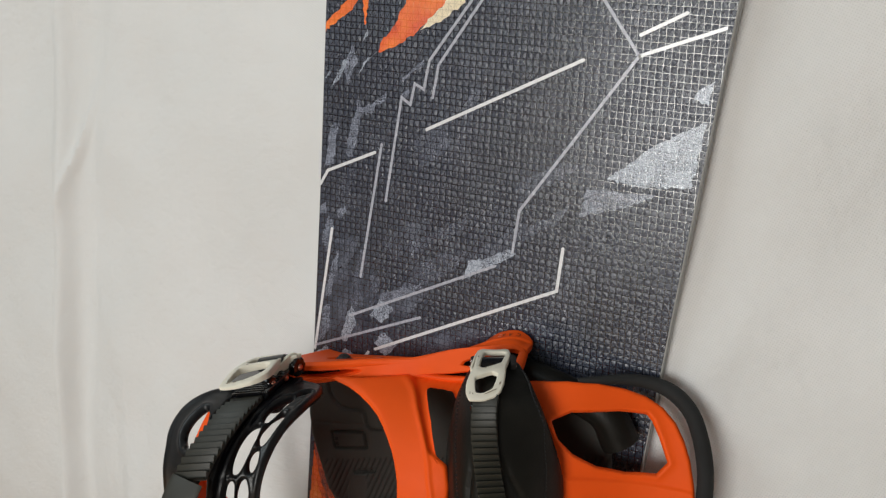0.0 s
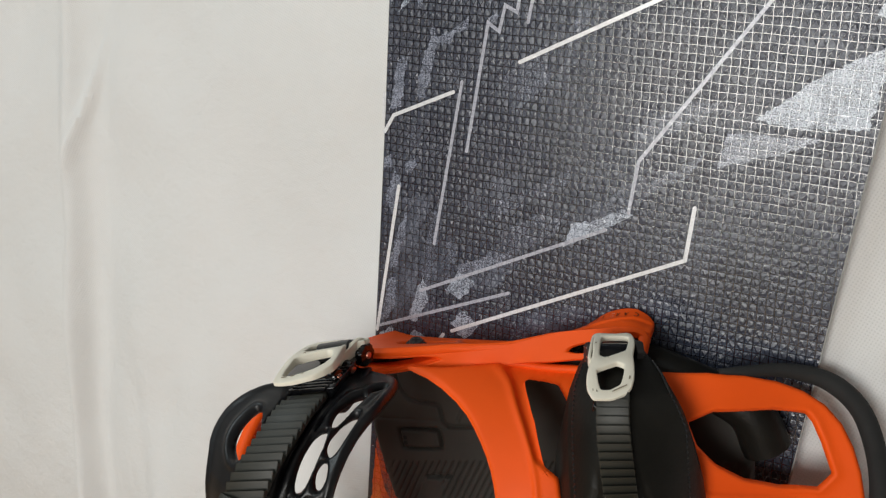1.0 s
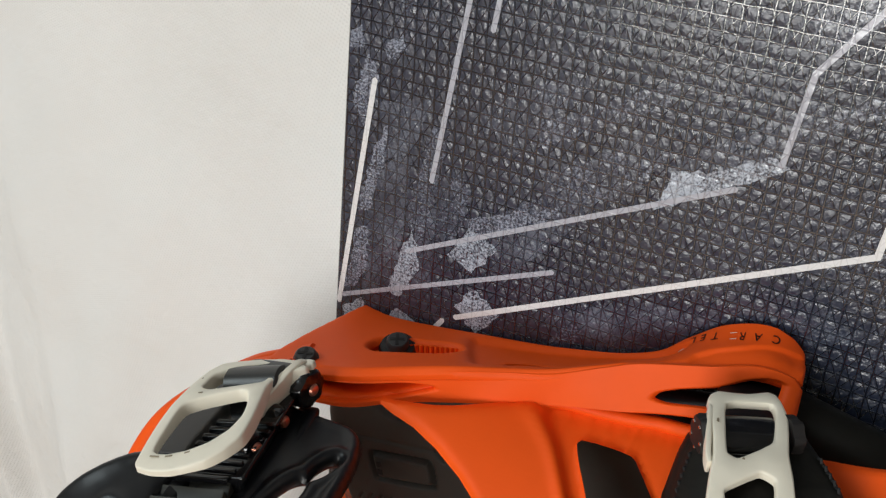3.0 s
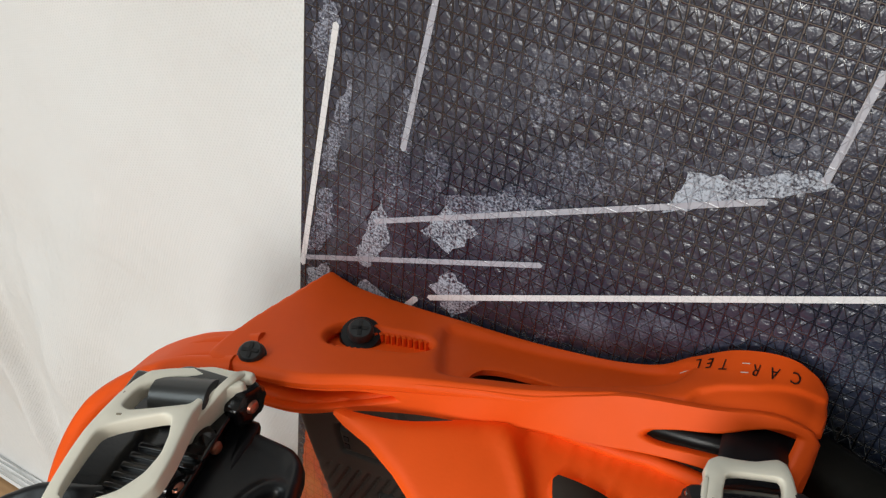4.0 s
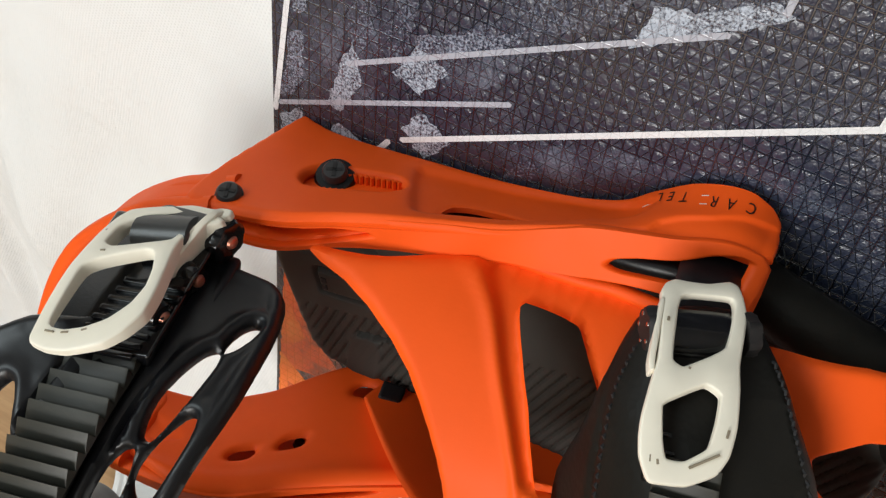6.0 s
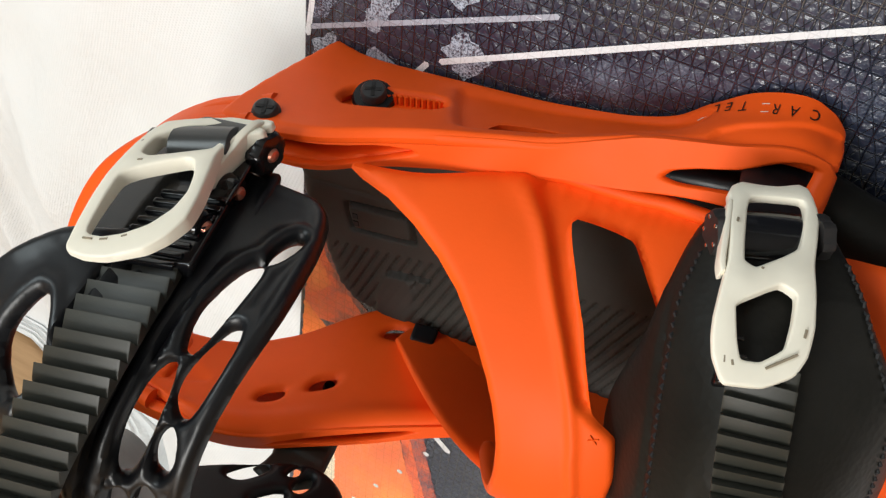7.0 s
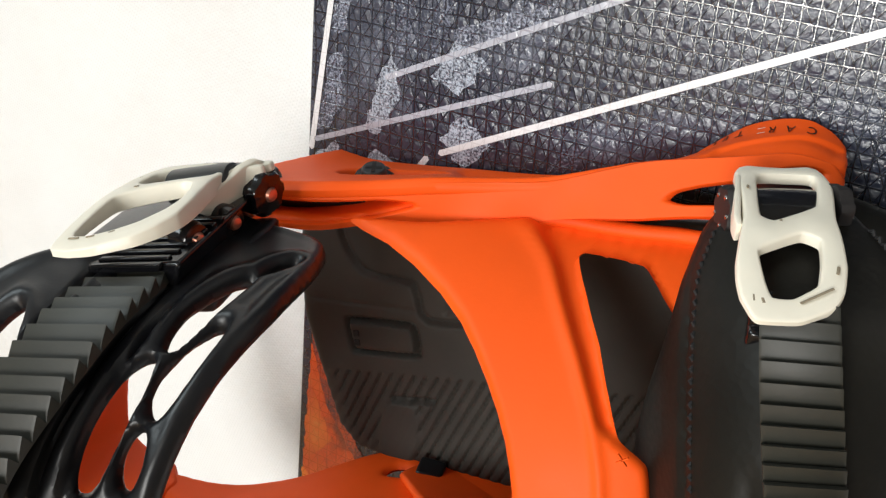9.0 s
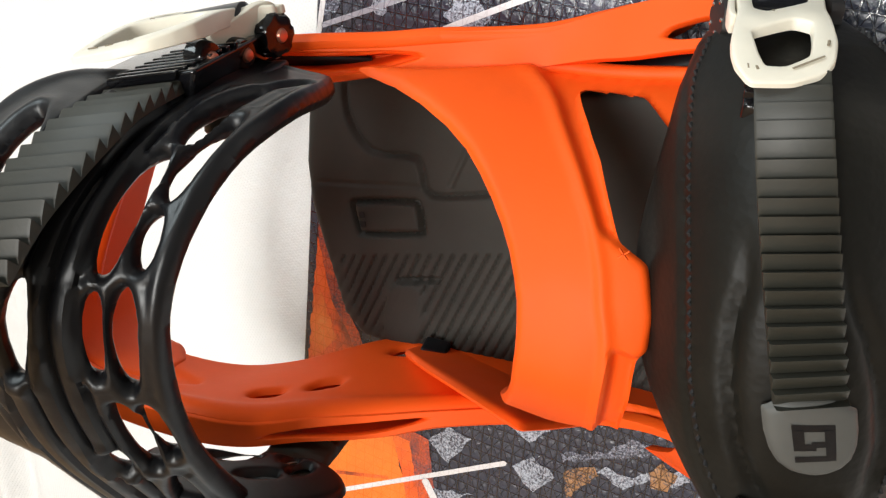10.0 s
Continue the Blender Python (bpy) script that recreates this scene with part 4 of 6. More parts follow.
def footbed():
    bed = empty("footbed", "dusty black rubber footbed with ribbed tread inside the binding", "footbed")
    outline = inside(soft_poly([(-0.116, 0.432), (-0.118, 0.42), (-0.1165, 0.385), (-0.105, 0.359), (-0.092, 0.331), (-0.07, 0.331), (-0.03, 0.336), (0.0, 0.343), (0.05, 0.345), (0.08, 0.349), (0.108, 0.37), (0.11, 0.42), (0.098, 0.45), (0.05, 0.458), (0.0, 0.446), (-0.05, 0.436)], 1))
    label_pad = inside(crisp([(-0.0950, 0.3843), (-0.0686, 0.3913), (-0.0648, 0.3800), (-0.0905, 0.3727)], 0.06))
    step_edge = inside(soft_poly([(-0.1030, 0.4300), (-0.1008, 0.4170), (-0.0950, 0.4078), (-0.0873, 0.4037), (-0.0718, 0.4070), (-0.0690, 0.4035), (-0.0660, 0.3940), (-0.0560, 0.3960), (-0.0300, 0.4050), (-0.0300, 0.4400)], 1))
    plain = inside(soft_poly([(-0.0757, 0.3585), (-0.0640, 0.3620), (-0.0600, 0.3500), (-0.0630, 0.3320), (-0.0750, 0.3320), (-0.0768, 0.3440)], 1))
    seam = pill(-0.1140, 0.3870, -0.0690, 0.3966, 0.0003)
    slit = pill(-0.0720, 0.3595, -0.0575, 0.3641, 0.0005)
    crease = pill(-0.0577, 0.3995, -0.0531, 0.4147, 0.0004)

    def trench(d, wide, deep):
        return -deep * np.exp(-((d / wide) ** 2))

    def lift(u, v, d):
        h = trench(label_pad(u, v), 0.0009, 0.0026)
        h += 0.0006 / (1 + np.exp(-label_pad(u, v) / 0.0005))
        # diagonal tread
        border = v - 0.3637 - 0.30 * (u + 0.094)
        tread = np.clip(-border / 0.0006, 0, 1) * np.clip((v - 0.330) * 800, 0, 1)
        along = u * 0.95 - v * 0.31
        wave = np.clip(2.2 * np.cos(along * 2 * math.pi / 0.0037) - 0.9, 0, 1)
        inner = 1 / (1 + np.exp(-plain(u, v) / 0.0004))
        h -= 0.0008 * wave * tread * (1 - 0.85 * inner)
        h += 0.0009 * inner
        # moulded step towards the rail
        s = step_edge(u, v)
        h += trench(s, 0.0009, 0.0013) - 0.0012 / (1 + np.exp(-s / 0.0005))
        h += trench(np.minimum(seam(u, v), 0), 0.0005, 0.0005) + trench(np.minimum(slit(u, v), 0), 0.0007, 0.0022) + trench(np.minimum(crease(u, v), 0), 0.0006, 0.0007)
        return h

    shell("rubber_pad", outline, (-0.12, 0.114, 0.328, 0.466), 0.0007, lambda u, v: np.stack([u, -0.009 + 0 * u, v], -1), 0.010, BLACK_RUBBER, bed, lift=lift)
    for k in range(2):
        block("moulded_mark", pose(-0.0898 + 0.0008 * k, -0.0146, 0.3806 - 0.0034 * k, 0, -15, 0), (0.0022, 0.0006, 0.0022), FOAM_BLACK, bed)
    tube("side_cushion", [at(*p) for p in spline([(0.034, 0.008, 0.464), (0.055, 0.012, 0.4615), (0.075, 0.014, 0.4580), (0.1, 0.013, 0.450), (0.112, 0.010, 0.432)], 30)], np.linspace(0.009, 0.0125, 30), LEATHER, bed, "soft black padded edge", 14)
    # added black bar: stands in for the shade seen through the rail's openings
    tube("rail_shade_bar", [at(*p) for p in spline([(-0.052, 0.013, 0.4395), (-0.035, 0.013, 0.4425), (-0.015, 0.013, 0.4465), (0.0, 0.013, 0.4515), (0.02, 0.014, 0.4580), (0.04, 0.013, 0.4630)], 40)], 0.0045, BLACK_SATIN, bed, "black bar added along the rail to darken the gaps behind it", 12)
    return bed


HB_X = [-0.08, 0.0, 0.02, 0.05, 0.085, 0.125, 0.17]
HB_T = [(0.003, 0.0912, 0.0625), (0.003, 0.0912, 0.0640), (0.002, 0.0892, 0.068), (-0.004, 0.075, 0.084), (-0.012, 0.057, 0.100), (-0.026, 0.030, 0.102), (-0.034, 0.016, 0.102)]
HB_Z = 0.391


RIB = curve_of([(0.318, -0.036), (0.325, -0.030), (0.335, -0.012), (0.345, 0.004), (0.355, 0.013), (0.365, 0.019), (0.3786, 0.0225), (0.397, 0.0225), (0.41, 0.0185), (0.4165, 0.0160), (0.4244, 0.0112), (0.4295, 0.0066), (0.4340, 0.0018), (0.4400, -0.0062), (0.4455, -0.0152), (0.4497, -0.0275), (0.458, -0.05)])


def highback_place(u, v):
    e, a, w = np.moveaxis(between(HB_X, HB_T, u), -1, 0)
    # the far half is tighter than the near half
    w = np.where(v < HB_Z, w * np.interp(u, [0.03, 0.08], [0.63, 1.0]), w)
    s = (v - HB_Z) / w
    h = e + (a - e) * np.sqrt(np.clip(1 - s**2, 0, None) + 0.004) 
    return np.stack([u, -h, v], -1)


def highback():
    back = empty("highback", "orange plastic highback with cut-out windows, folded flat over the binding", "highback")
    edge = [(-0.074, 0.4418), (-0.055, 0.4400), (-0.0334, 0.4340), (-0.0202, 0.4263), (-0.0098, 0.4168), (-0.0036, 0.4062), (-0.0013, 0.3970), (-0.0006, 0.3886), (-0.0015, 0.3784), (-0.0063, 0.3690), (-0.0105, 0.3635), (-0.0100, 0.3612), (-0.006, 0.3612)]
    low = [(0.003, 0.3640), (0.012, 0.3690), (0.022, 0.3735), (0.0265, 0.3720), (0.034, 0.3600), (0.05, 0.332), (0.088, 0.306), (0.118, 0.306), (0.142, 0.318), (0.158, 0.34), (0.1655, 0.37)]
    top = [(0.1665, 0.39), (0.1625, 0.415), (0.154, 0.4405), (0.14, 0.4595), (0.118, 0.4695), (0.088, 0.4730), (0.05, 0.4655), (0.0236, 0.4570), (0.009, 0.4540), (-0.006, 0.4517), (-0.02, 0.4504), (-0.034, 0.4488), (-0.044, 0.4470), (-0.055, 0.4450), (-0.066, 0.4438), (-0.074, 0.4430)]
    first = inside(crisp([(-0.0108, 0.4478), (0.0078, 0.4498), (0.0225, 0.4436), (0.036, 0.425), (0.042, 0.405), (0.043, 0.375), (0.040, 0.366), (0.032, 0.362), (0.0245, 0.362), (0.0250, 0.367), (0.0265, 0.372), (0.0285, 0.385), (0.0280, 0.3965), (0.0300, 0.3992), (0.0292, 0.408), (0.0250, 0.4190), (0.0168, 0.4222), (0.0120, 0.4285), (0.0050, 0.4366), (-0.0032, 0.4428), (-0.0090, 0.4464)]))
    second = inside(soft_poly([(0.073, 0.4545), (0.124, 0.4590), (0.132, 0.452), (0.147, 0.4245), (0.112, 0.4225), (0.085, 0.436)], 1))
    second_low = inside(soft_poly([(0.073, 0.3275), (0.124, 0.323), (0.132, 0.33), (0.147, 0.3575), (0.112, 0.3595), (0.085, 0.346)], 1))

    def ridge_x(v):
        return RIB(v)[..., 0]

    def lift(u, v, d):
        slope = (ridge_x(v + 5e-4) - ridge_x(v - 5e-4)) / 1e-3
        over = (u - ridge_x(v)) / np.sqrt(1 + slope**2)
        tab = np.clip((0.0122 - np.abs(v - 0.4100 + 0.25 * (u - 0.021))) / 0.0022, 0, 1)
        h = -0.0032 / (1 + np.exp(-np.clip(over / 0.0004, -60, 60))) * np.clip((0.07 - u) * 50, 0, 1) * (1 - tab)
        h += 0.0010 * np.exp(-(((over + 0.0014) / 0.0014) ** 2))
        rim = np.minimum(-second(u, v), 0.02)
        h += 0.0013 * np.exp(-((rim / 0.0035) ** 2))
        crease = v - (0.419 - 0.03 * (u - 0.09))
        h += 0.0016 / (1 + np.exp(np.clip(crease / 0.0004, -60, 60))) * np.clip((u - 0.07) * 60, 0, 1)
        return h

    plate = shell("plate", cut(inside(soft_poly(edge + low + top, 1)), first, second, second_low), (-0.075, 0.169, 0.304, 0.478), 0.0007, highback_place, 0.0045, ORANGE, back, lift=lift, edge=0.0014)
    rise = spline([(-0.0625, 0.025, 0.3380), (-0.045, 0.044, 0.3470), (-0.028, 0.060, 0.3545), (-0.014, 0.0685, 0.3570), (0.0, 0.072, 0.3555)], 60)
    fall = spline([(-0.058, 0.010, 0.3370), (-0.030, 0.014, 0.3385), (-0.005, 0.018, 0.3400), (0.02, 0.024, 0.3415)], 60)

    def wing(u, v):
        k = np.linspace(0, 0.08, 60)
        w = (v / 0.05)[..., None]
        a, b = (np.stack([np.interp(u, k, c[:, i]) for i in range(3)], -1) for c in (rise, fall))
        p = a * (1 - w) + b * w
        return np.stack([p[..., 0], -p[..., 1], p[..., 2]], -1)

    shell("lower_wing", inside(crisp([(0.001, 0.0005), (0.079, 0.0005), (0.079, 0.0495), (0.001, 0.0495)], 0.03)), (0, 0.08, 0, 0.05), 0.0012, wing, 0.0034, ORANGE, back, "lower wing hooked over the far rail")
    bead = spline([p for p in reversed(top) if -0.035 < p[0] < 0.06], 70)
    tube("edge_bead", highback_place(bead[:, 0], bead[:, 1]), np.interp(np.linspace(0, 1, 70), [0, 0.06, 0.9, 1], [0.0006, 0.0024, 0.0024, 0.0006]), ORANGE, back, sides=12)
    # foam rim over the end
    line = spline([(0.084, 0.4725), (0.1, 0.4742), (0.11, 0.4752), (0.128, 0.4738), (0.1405, 0.4695), (0.1505, 0.4620), (0.1575, 0.4515), (0.1635, 0.4370), (0.1670, 0.42), (0.1685, 0.39), (0.1670, 0.36), (0.1575, 0.3305), (0.1405, 0.3125), (0.128, 0.308), (0.1, 0.3075)], 70)
    pts = highback_place(line[:, 0], line[:, 1])
    grow = np.interp(np.linspace(0, 1, 70), [0, 0.03, 0.2, 0.8, 0.97, 1], [0.0015, 0.0026, 0.0050, 0.0050, 0.0026, 0.0015])
    tube("foam_rim", pts, grow, FOAM_BLACK, back, "black foam edging round the end", 14)
    for a in (0, 1):
        block("plus_mark", pose(0.0199, -0.0872, 0.4224) @ pose(0, 0, 0, 0, 45 + 90 * a, 0), (0.0034, 0.0006, 0.0003), ORANGE, back)
    return back


def ratchet(name, mid, across, width, teeth, thick, mat, parent, ends=(0.0, 1.0)):
    """A toothed ladder strip along a path; across gives its sideways direction at each point."""
    mid, across = np.array(mid), np.array(across)
    n = len(mid)
    across = across / np.linalg.norm(across, axis=1)[:, None]
    tang = np.gradient(mid, axis=0)
    tang /= np.linalg.norm(tang, axis=1)[:, None]
    up = np.cross(across, tang)
    up /= np.linalg.norm(up, axis=1)[:, None]
    up *= np.sign(up @ np.array([0, -1, 0.3]))[:, None]
    verts, faces = [], []
    steps = teeth * 4
    rows = []
    for k in range(steps + 1):
        f = k / steps * (n - 1)
        i = min(int(f), n - 2)
        w = f - i
        p, s, u = (a[i] * (1 - w) + a[i + 1] * w for a in (mid, across, up))
        phase = k % 4
        tops = [0.12, 1.0] if phase == 0 else [1.0 - 0.2 * phase]
        for h in tops:
            rows.append((p, s, u, h * thick))
    for p, s, u, h in rows:
        verts += [p - s * width / 2, p + s * width / 2, p + s * width / 2 + u * h, p + s * (width / 2 - 0.0006) + u * (h + 0.0003), p - s * (width / 2 - 0.0006) + u * (h + 0.0003), p - s * width / 2 + u * h]
    for k in range(len(rows) - 1):
        for c in range(6):
            a, b = k * 6 + c, k * 6 + (c + 1) % 6
            faces.append((a, b, b + 6, a + 6))
    faces += [tuple(range(6)), tuple(range(len(rows) * 6 - 6, len(rows) * 6))]
    return mesh_object(name, verts, faces, mat, parent)


CAP_X = [-0.175, -0.150, -0.135, -0.118, -0.095, -0.075, -0.060]
CAP_T = [
    [(0.050, 0.415), (0.080, 0.417), (0.095, 0.412), (0.107, 0.402), (0.119, 0.390), (0.127, 0.375), (0.126, 0.350), (0.110, 0.325), (0.084, 0.300), (0.050, 0.280), (0.045, 0.265)],
    [(0.070, 0.430), (0.095, 0.432), (0.112, 0.427), (0.122, 0.417), (0.132, 0.405), (0.139, 0.388), (0.137, 0.357), (0.122, 0.325), (0.094, 0.295), (0.060, 0.270), (0.045, 0.255)],
    [(0.074, 0.438), (0.098, 0.440), (0.118, 0.434), (0.131, 0.423), (0.140, 0.409), (0.144, 0.390), (0.135, 0.357), (0.115, 0.323), (0.090, 0.292), (0.058, 0.266), (0.045, 0.252)],
    [(0.077, 0.442), (0.104, 0.441), (0.124, 0.436), (0.138, 0.427), (0.149, 0.413), (0.154, 0.392), (0.145, 0.359), (0.122, 0.323), (0.095, 0.290), (0.060, 0.264), (0.045, 0.251)],
    [(0.079, 0.442), (0.104, 0.441), (0.126, 0.4365), (0.143, 0.428), (0.156, 0.415), (0.162, 0.394), (0.152, 0.361), (0.127, 0.325), (0.097, 0.289), (0.060, 0.263), (0.045, 0.251)],
    [(0.0775, 0.4415), (0.1035, 0.441), (0.1245, 0.4355), (0.1385, 0.425), (0.148, 0.412), (0.1515, 0.394), (0.142, 0.364), (0.1205, 0.331), (0.093, 0.2985), (0.061, 0.272), (0.046, 0.256)],
    [(0.077, 0.442), (0.105, 0.443), (0.127, 0.437), (0.140, 0.425), (0.147, 0.411), (0.147, 0.395), (0.137, 0.368), (0.117, 0.338), (0.090, 0.310), (0.062, 0.282), (0.047, 0.262)],
]
CAP_LONG = 0.26
CAP_FINE = np.array([spline(row, 60) for row in CAP_T])


def cap_place(u, v):
    """u: along x; v: 0 to CAP_LONG along the arch."""
    over = np.clip(-v, 0, None)
    f = np.clip(v / CAP_LONG, 0, 1) * 59
    i = np.clip(f.astype(int), 0, 58)
    w = (f - i)[..., None]
    rows = CAP_FINE[:, i] * (1 - w) + CAP_FINE[:, i + 1] * w
    k = np.array(CAP_X)
    x = np.clip(u, k[0], k[-1])
    m = np.gradient(rows, k, axis=0)
    j = np.clip(np.searchsorted(k, x) - 1, 0, len(k) - 2)
    pick = np.arange(len(u)) if u.ndim == 1 else None
    if pick is None:
        shape = u.shape
        return cap_place(u.ravel(), v.ravel()).reshape(*shape, 3)
    width = (k[j + 1] - k[j])[:, None]
    t = ((x - k[j]) / (k[j + 1] - k[j]))[:, None]
    hz = (2 * t**3 - 3 * t**2 + 1) * rows[j, pick] + (t**3 - 2 * t**2 + t) * width * m[j, pick] + (3 * t**2 - 2 * t**3) * rows[j + 1, pick] + (t**3 - t**2) * width * m[j + 1, pick]
    return np.stack([u, -hz[:, 0] + over, hz[:, 1] - 0.15 * over], -1)


def widened(shape, by):
    return lambda u, v: shape(u, v) + by


def cap_strap():
    strap = empty("webbed_strap", "black moulded web strap with a toothed ladder and ivory buckle", "strap")
    outline = inside(soft_poly([(-0.112, -0.005), (-0.078, -0.0065), (-0.0730, -0.006), (-0.0675, -0.0015), (-0.0630, 0.010), (-0.0602, 0.025), (-0.059, 0.036), (-0.0597, 0.05), (-0.061, 0.065), (-0.0615, 0.09), (-0.063, 0.1166), (-0.0637, 0.137), (-0.063, 0.16), (-0.0635, 0.175), (-0.068, 0.19), (-0.08, 0.198), (-0.14, 0.198), (-0.154, 0.19), (-0.158, 0.17), (-0.152, 0.14), (-0.138, 0.115), (-0.131, 0.10), (-0.1345, 0.08), (-0.1395, 0.068), (-0.1380, 0.056), (-0.1330, 0.0485), (-0.1278, 0.0415), (-0.1215, 0.0335), (-0.1130, 0.0290), (-0.1070, 0.0250), (-0.1040, 0.012)], 1))
    slots = [
        [(-0.0716, 0.0205), (-0.0722, 0.0165), (-0.0716, 0.0125), (-0.0704, 0.0100), (-0.0692, 0.0098), (-0.0690, 0.0135), (-0.0700, 0.0180)],
        [(-0.0738, 0.0208), (-0.0721, 0.0245), (-0.0718, 0.0300), (-0.0722, 0.0370), (-0.0735, 0.0435), (-0.0752, 0.0480), (-0.0773, 0.0420), (-0.0780, 0.0360), (-0.0770, 0.0290), (-0.0757, 0.0238)],
        [(-0.0675, 0.0385), (-0.0705, 0.0450), (-0.0727, 0.0525), (-0.0725, 0.0570), (-0.0707, 0.0605), (-0.0687, 0.0622), (-0.0672, 0.0605), (-0.0657, 0.0530), (-0.0655, 0.0440)],
        [(-0.0775, 0.0503), (-0.0799, 0.0545), (-0.0806, 0.0610), (-0.0805, 0.0670), (-0.0797, 0.0755), (-0.0785, 0.0790), (-0.0763, 0.0745), (-0.0757, 0.0660), (-0.0758, 0.0580), (-0.0766, 0.0535)],
        [(-0.0708, 0.0655), (-0.0720, 0.0685), (-0.0714, 0.073), (-0.0694, 0.0775), (-0.0676, 0.0743), (-0.0684, 0.0684)],
        [(-0.0795, 0.0828), (-0.0800, 0.091), (-0.0795, 0.1), (-0.0787, 0.1022), (-0.0777, 0.0945), (-0.0779, 0.0854)],
        [(-0.0728, 0.0815), (-0.0740, 0.088), (-0.0741, 0.0955), (-0.073, 0.104), (-0.0714, 0.1055), (-0.069, 0.0899), (-0.0706, 0.0838)],
        [(-0.0765, 0.1085), (-0.0775, 0.1173), (-0.0772, 0.1360), (-0.0752, 0.1365), (-0.0735, 0.1192)],
        [(-0.0697, 0.1105), (-0.0718, 0.1153), (-0.0708, 0.1315), (-0.0690, 0.1310), (-0.0682, 0.1219)],
        [(-0.0832, 0.1285), (-0.085, 0.1342), (-0.0835, 0.1400), (-0.0825, 0.1323)],
        [(-0.0930, 0.0822), (-0.0955, 0.088), (-0.0972, 0.0945), (-0.0952, 0.1062), (-0.0912, 0.0938), (-0.0917, 0.0847)],
        [(-0.1050, 0.1140), (-0.108, 0.1220), (-0.1066, 0.1305), (-0.1038, 0.1238), (-0.1027, 0.1153)],
        [(-0.1150, 0.0490), (-0.1178, 0.0540), (-0.1206, 0.0615), (-0.1200, 0.0670), (-0.1131, 0.0725), (-0.1085, 0.0692), (-0.1060, 0.0610), (-0.1109, 0.0528)],
    ]
    holes = [widened(inside(soft_poly(q, 1)), 0.0009) for q in slots]
    holes += [leaf(-0.0725, 0.140, -0.077, 0.170, 0.0026), leaf(-0.118, 0.105, -0.118, 0.16, 0.004)]

    def lift(u, v, d):
        # rounded cord along the open edge and two ribs down the middle
        h = 0.0010 * np.exp(-(((d - 0.0022) / 0.0022) ** 2))
        fade = np.clip((v - 0.02) * 40, 0, 1)
        for c in (0.0818, 0.0868, 0.0922, 0.0985, 0.105):
            h -= 0.0024 * np.exp(-(((u + c - 0.012 * np.clip(v - 0.10, 0, 1) + 0.03 * np.clip(0.06 - v, 0, 1)) / 0.0008) ** 2)) * fade
        return h

    def sunk(u, v):
        # the cords are deep: their middle lies inside the arch
        p = cap_place(u, v)
        inward = np.array([0, -0.060, 0.370]) - p
        inward[..., 0] = 0
        return p + 0.0010 * inward / np.linalg.norm(inward, axis=-1)[..., None]
    shell("web", cut(outline, *holes), (-0.160, -0.057, -0.008, 0.20), 0.00072, sunk, 0.0056, BLACK_SATIN, strap, "satin black moulded web with open slots", lift=lift, edge=0.0022, turn=True)
    right = spline([(-0.0885, 0.1107, 0.4438), (-0.0867, 0.1182, 0.4434), (-0.085, 0.128, 0.4424), (-0.0836, 0.137, 0.4403), (-0.083, 0.152, 0.432), (-0.083, 0.163, 0.424), (-0.083, 0.172, 0.414)], 70)
    shift = np.array([-0.0208, 0.0027, -0.0062])
    both = right + shift / 2
    mid = np.stack([both[:, 0], -both[:, 1], both[:, 2]], -1)
    side = np.broadcast_to(np.array([0.0208, 0.0027, 0.0062]), (70, 3))
    ratchet("ladder", mid + np.array([0, 0.0022, -0.0018]), side, 0.0219, 16, 0.0036, LADDER_GREY, strap)
    tail = spline([right[-1], (-0.0835, 0.1755, 0.408), (-0.084, 0.179, 0.400), (-0.085, 0.181, 0.385)], 16) + shift / 2
    tube("ladder_tip", [at(*p) for p in tail], np.linspace(0.0108, 0.012, 16), LADDER_GREY, strap, "smooth rounded end of the ladder", 16, 0.16, (0, -0.9, 0.4))
    # the perforated far end and its link to the rail lie flat on the rail's flange
    def sole(u, v):
        return np.stack([u, -v, 0.3265 + 0.16 * (v - 0.09)], -1)

    lobe = inside(soft_poly([(-0.104, 0.112), (-0.09, 0.1005), (-0.079, 0.0925), (-0.07, 0.0860), (-0.061, 0.082), (-0.053, 0.083), (-0.0465, 0.087), (-0.0435, 0.093), (-0.046, 0.102), (-0.055, 0.114), (-0.068, 0.124), (-0.09, 0.128)], 2))
    open_slots = [[(-0.086, 0.1025), (-0.082, 0.0965), (-0.077, 0.0915), (-0.0735, 0.0910), (-0.075, 0.0955), (-0.080, 0.102)], [(-0.068, 0.0915), (-0.067, 0.0865), (-0.0648, 0.0845), (-0.064, 0.0892)], [(-0.063, 0.0955), (-0.0632, 0.091), (-0.061, 0.0865), (-0.0578, 0.088), (-0.059, 0.0945)], [(-0.0735, 0.1065), (-0.0650, 0.0965), (-0.0628, 0.1000), (-0.069, 0.1055)]]
    shell("strap_end", cut(lobe, *[inside(soft_poly(q, 1)) for q in open_slots]), (-0.106, -0.042, 0.080, 0.130), 0.0007, sole, 0.0050, BLACK_SATIN, strap, "perforated far end of the web")
    tongue = inside(soft_poly([(-0.083, 0.052), (-0.0835, 0.068), (-0.0795, 0.079), (-0.0775, 0.086), (-0.081, 0.096), (-0.057, 0.092), (-0.0585, 0.076), (-0.0620, 0.058), (-0.062, 0.052)], 1))

    def ribbed(u, v, d):
        return 0.0016 * np.exp(-(((v - 0.0715) / 0.0014) ** 2)) + 0.0010 / (1 + np.exp((v - 0.0795) / 0.0005))

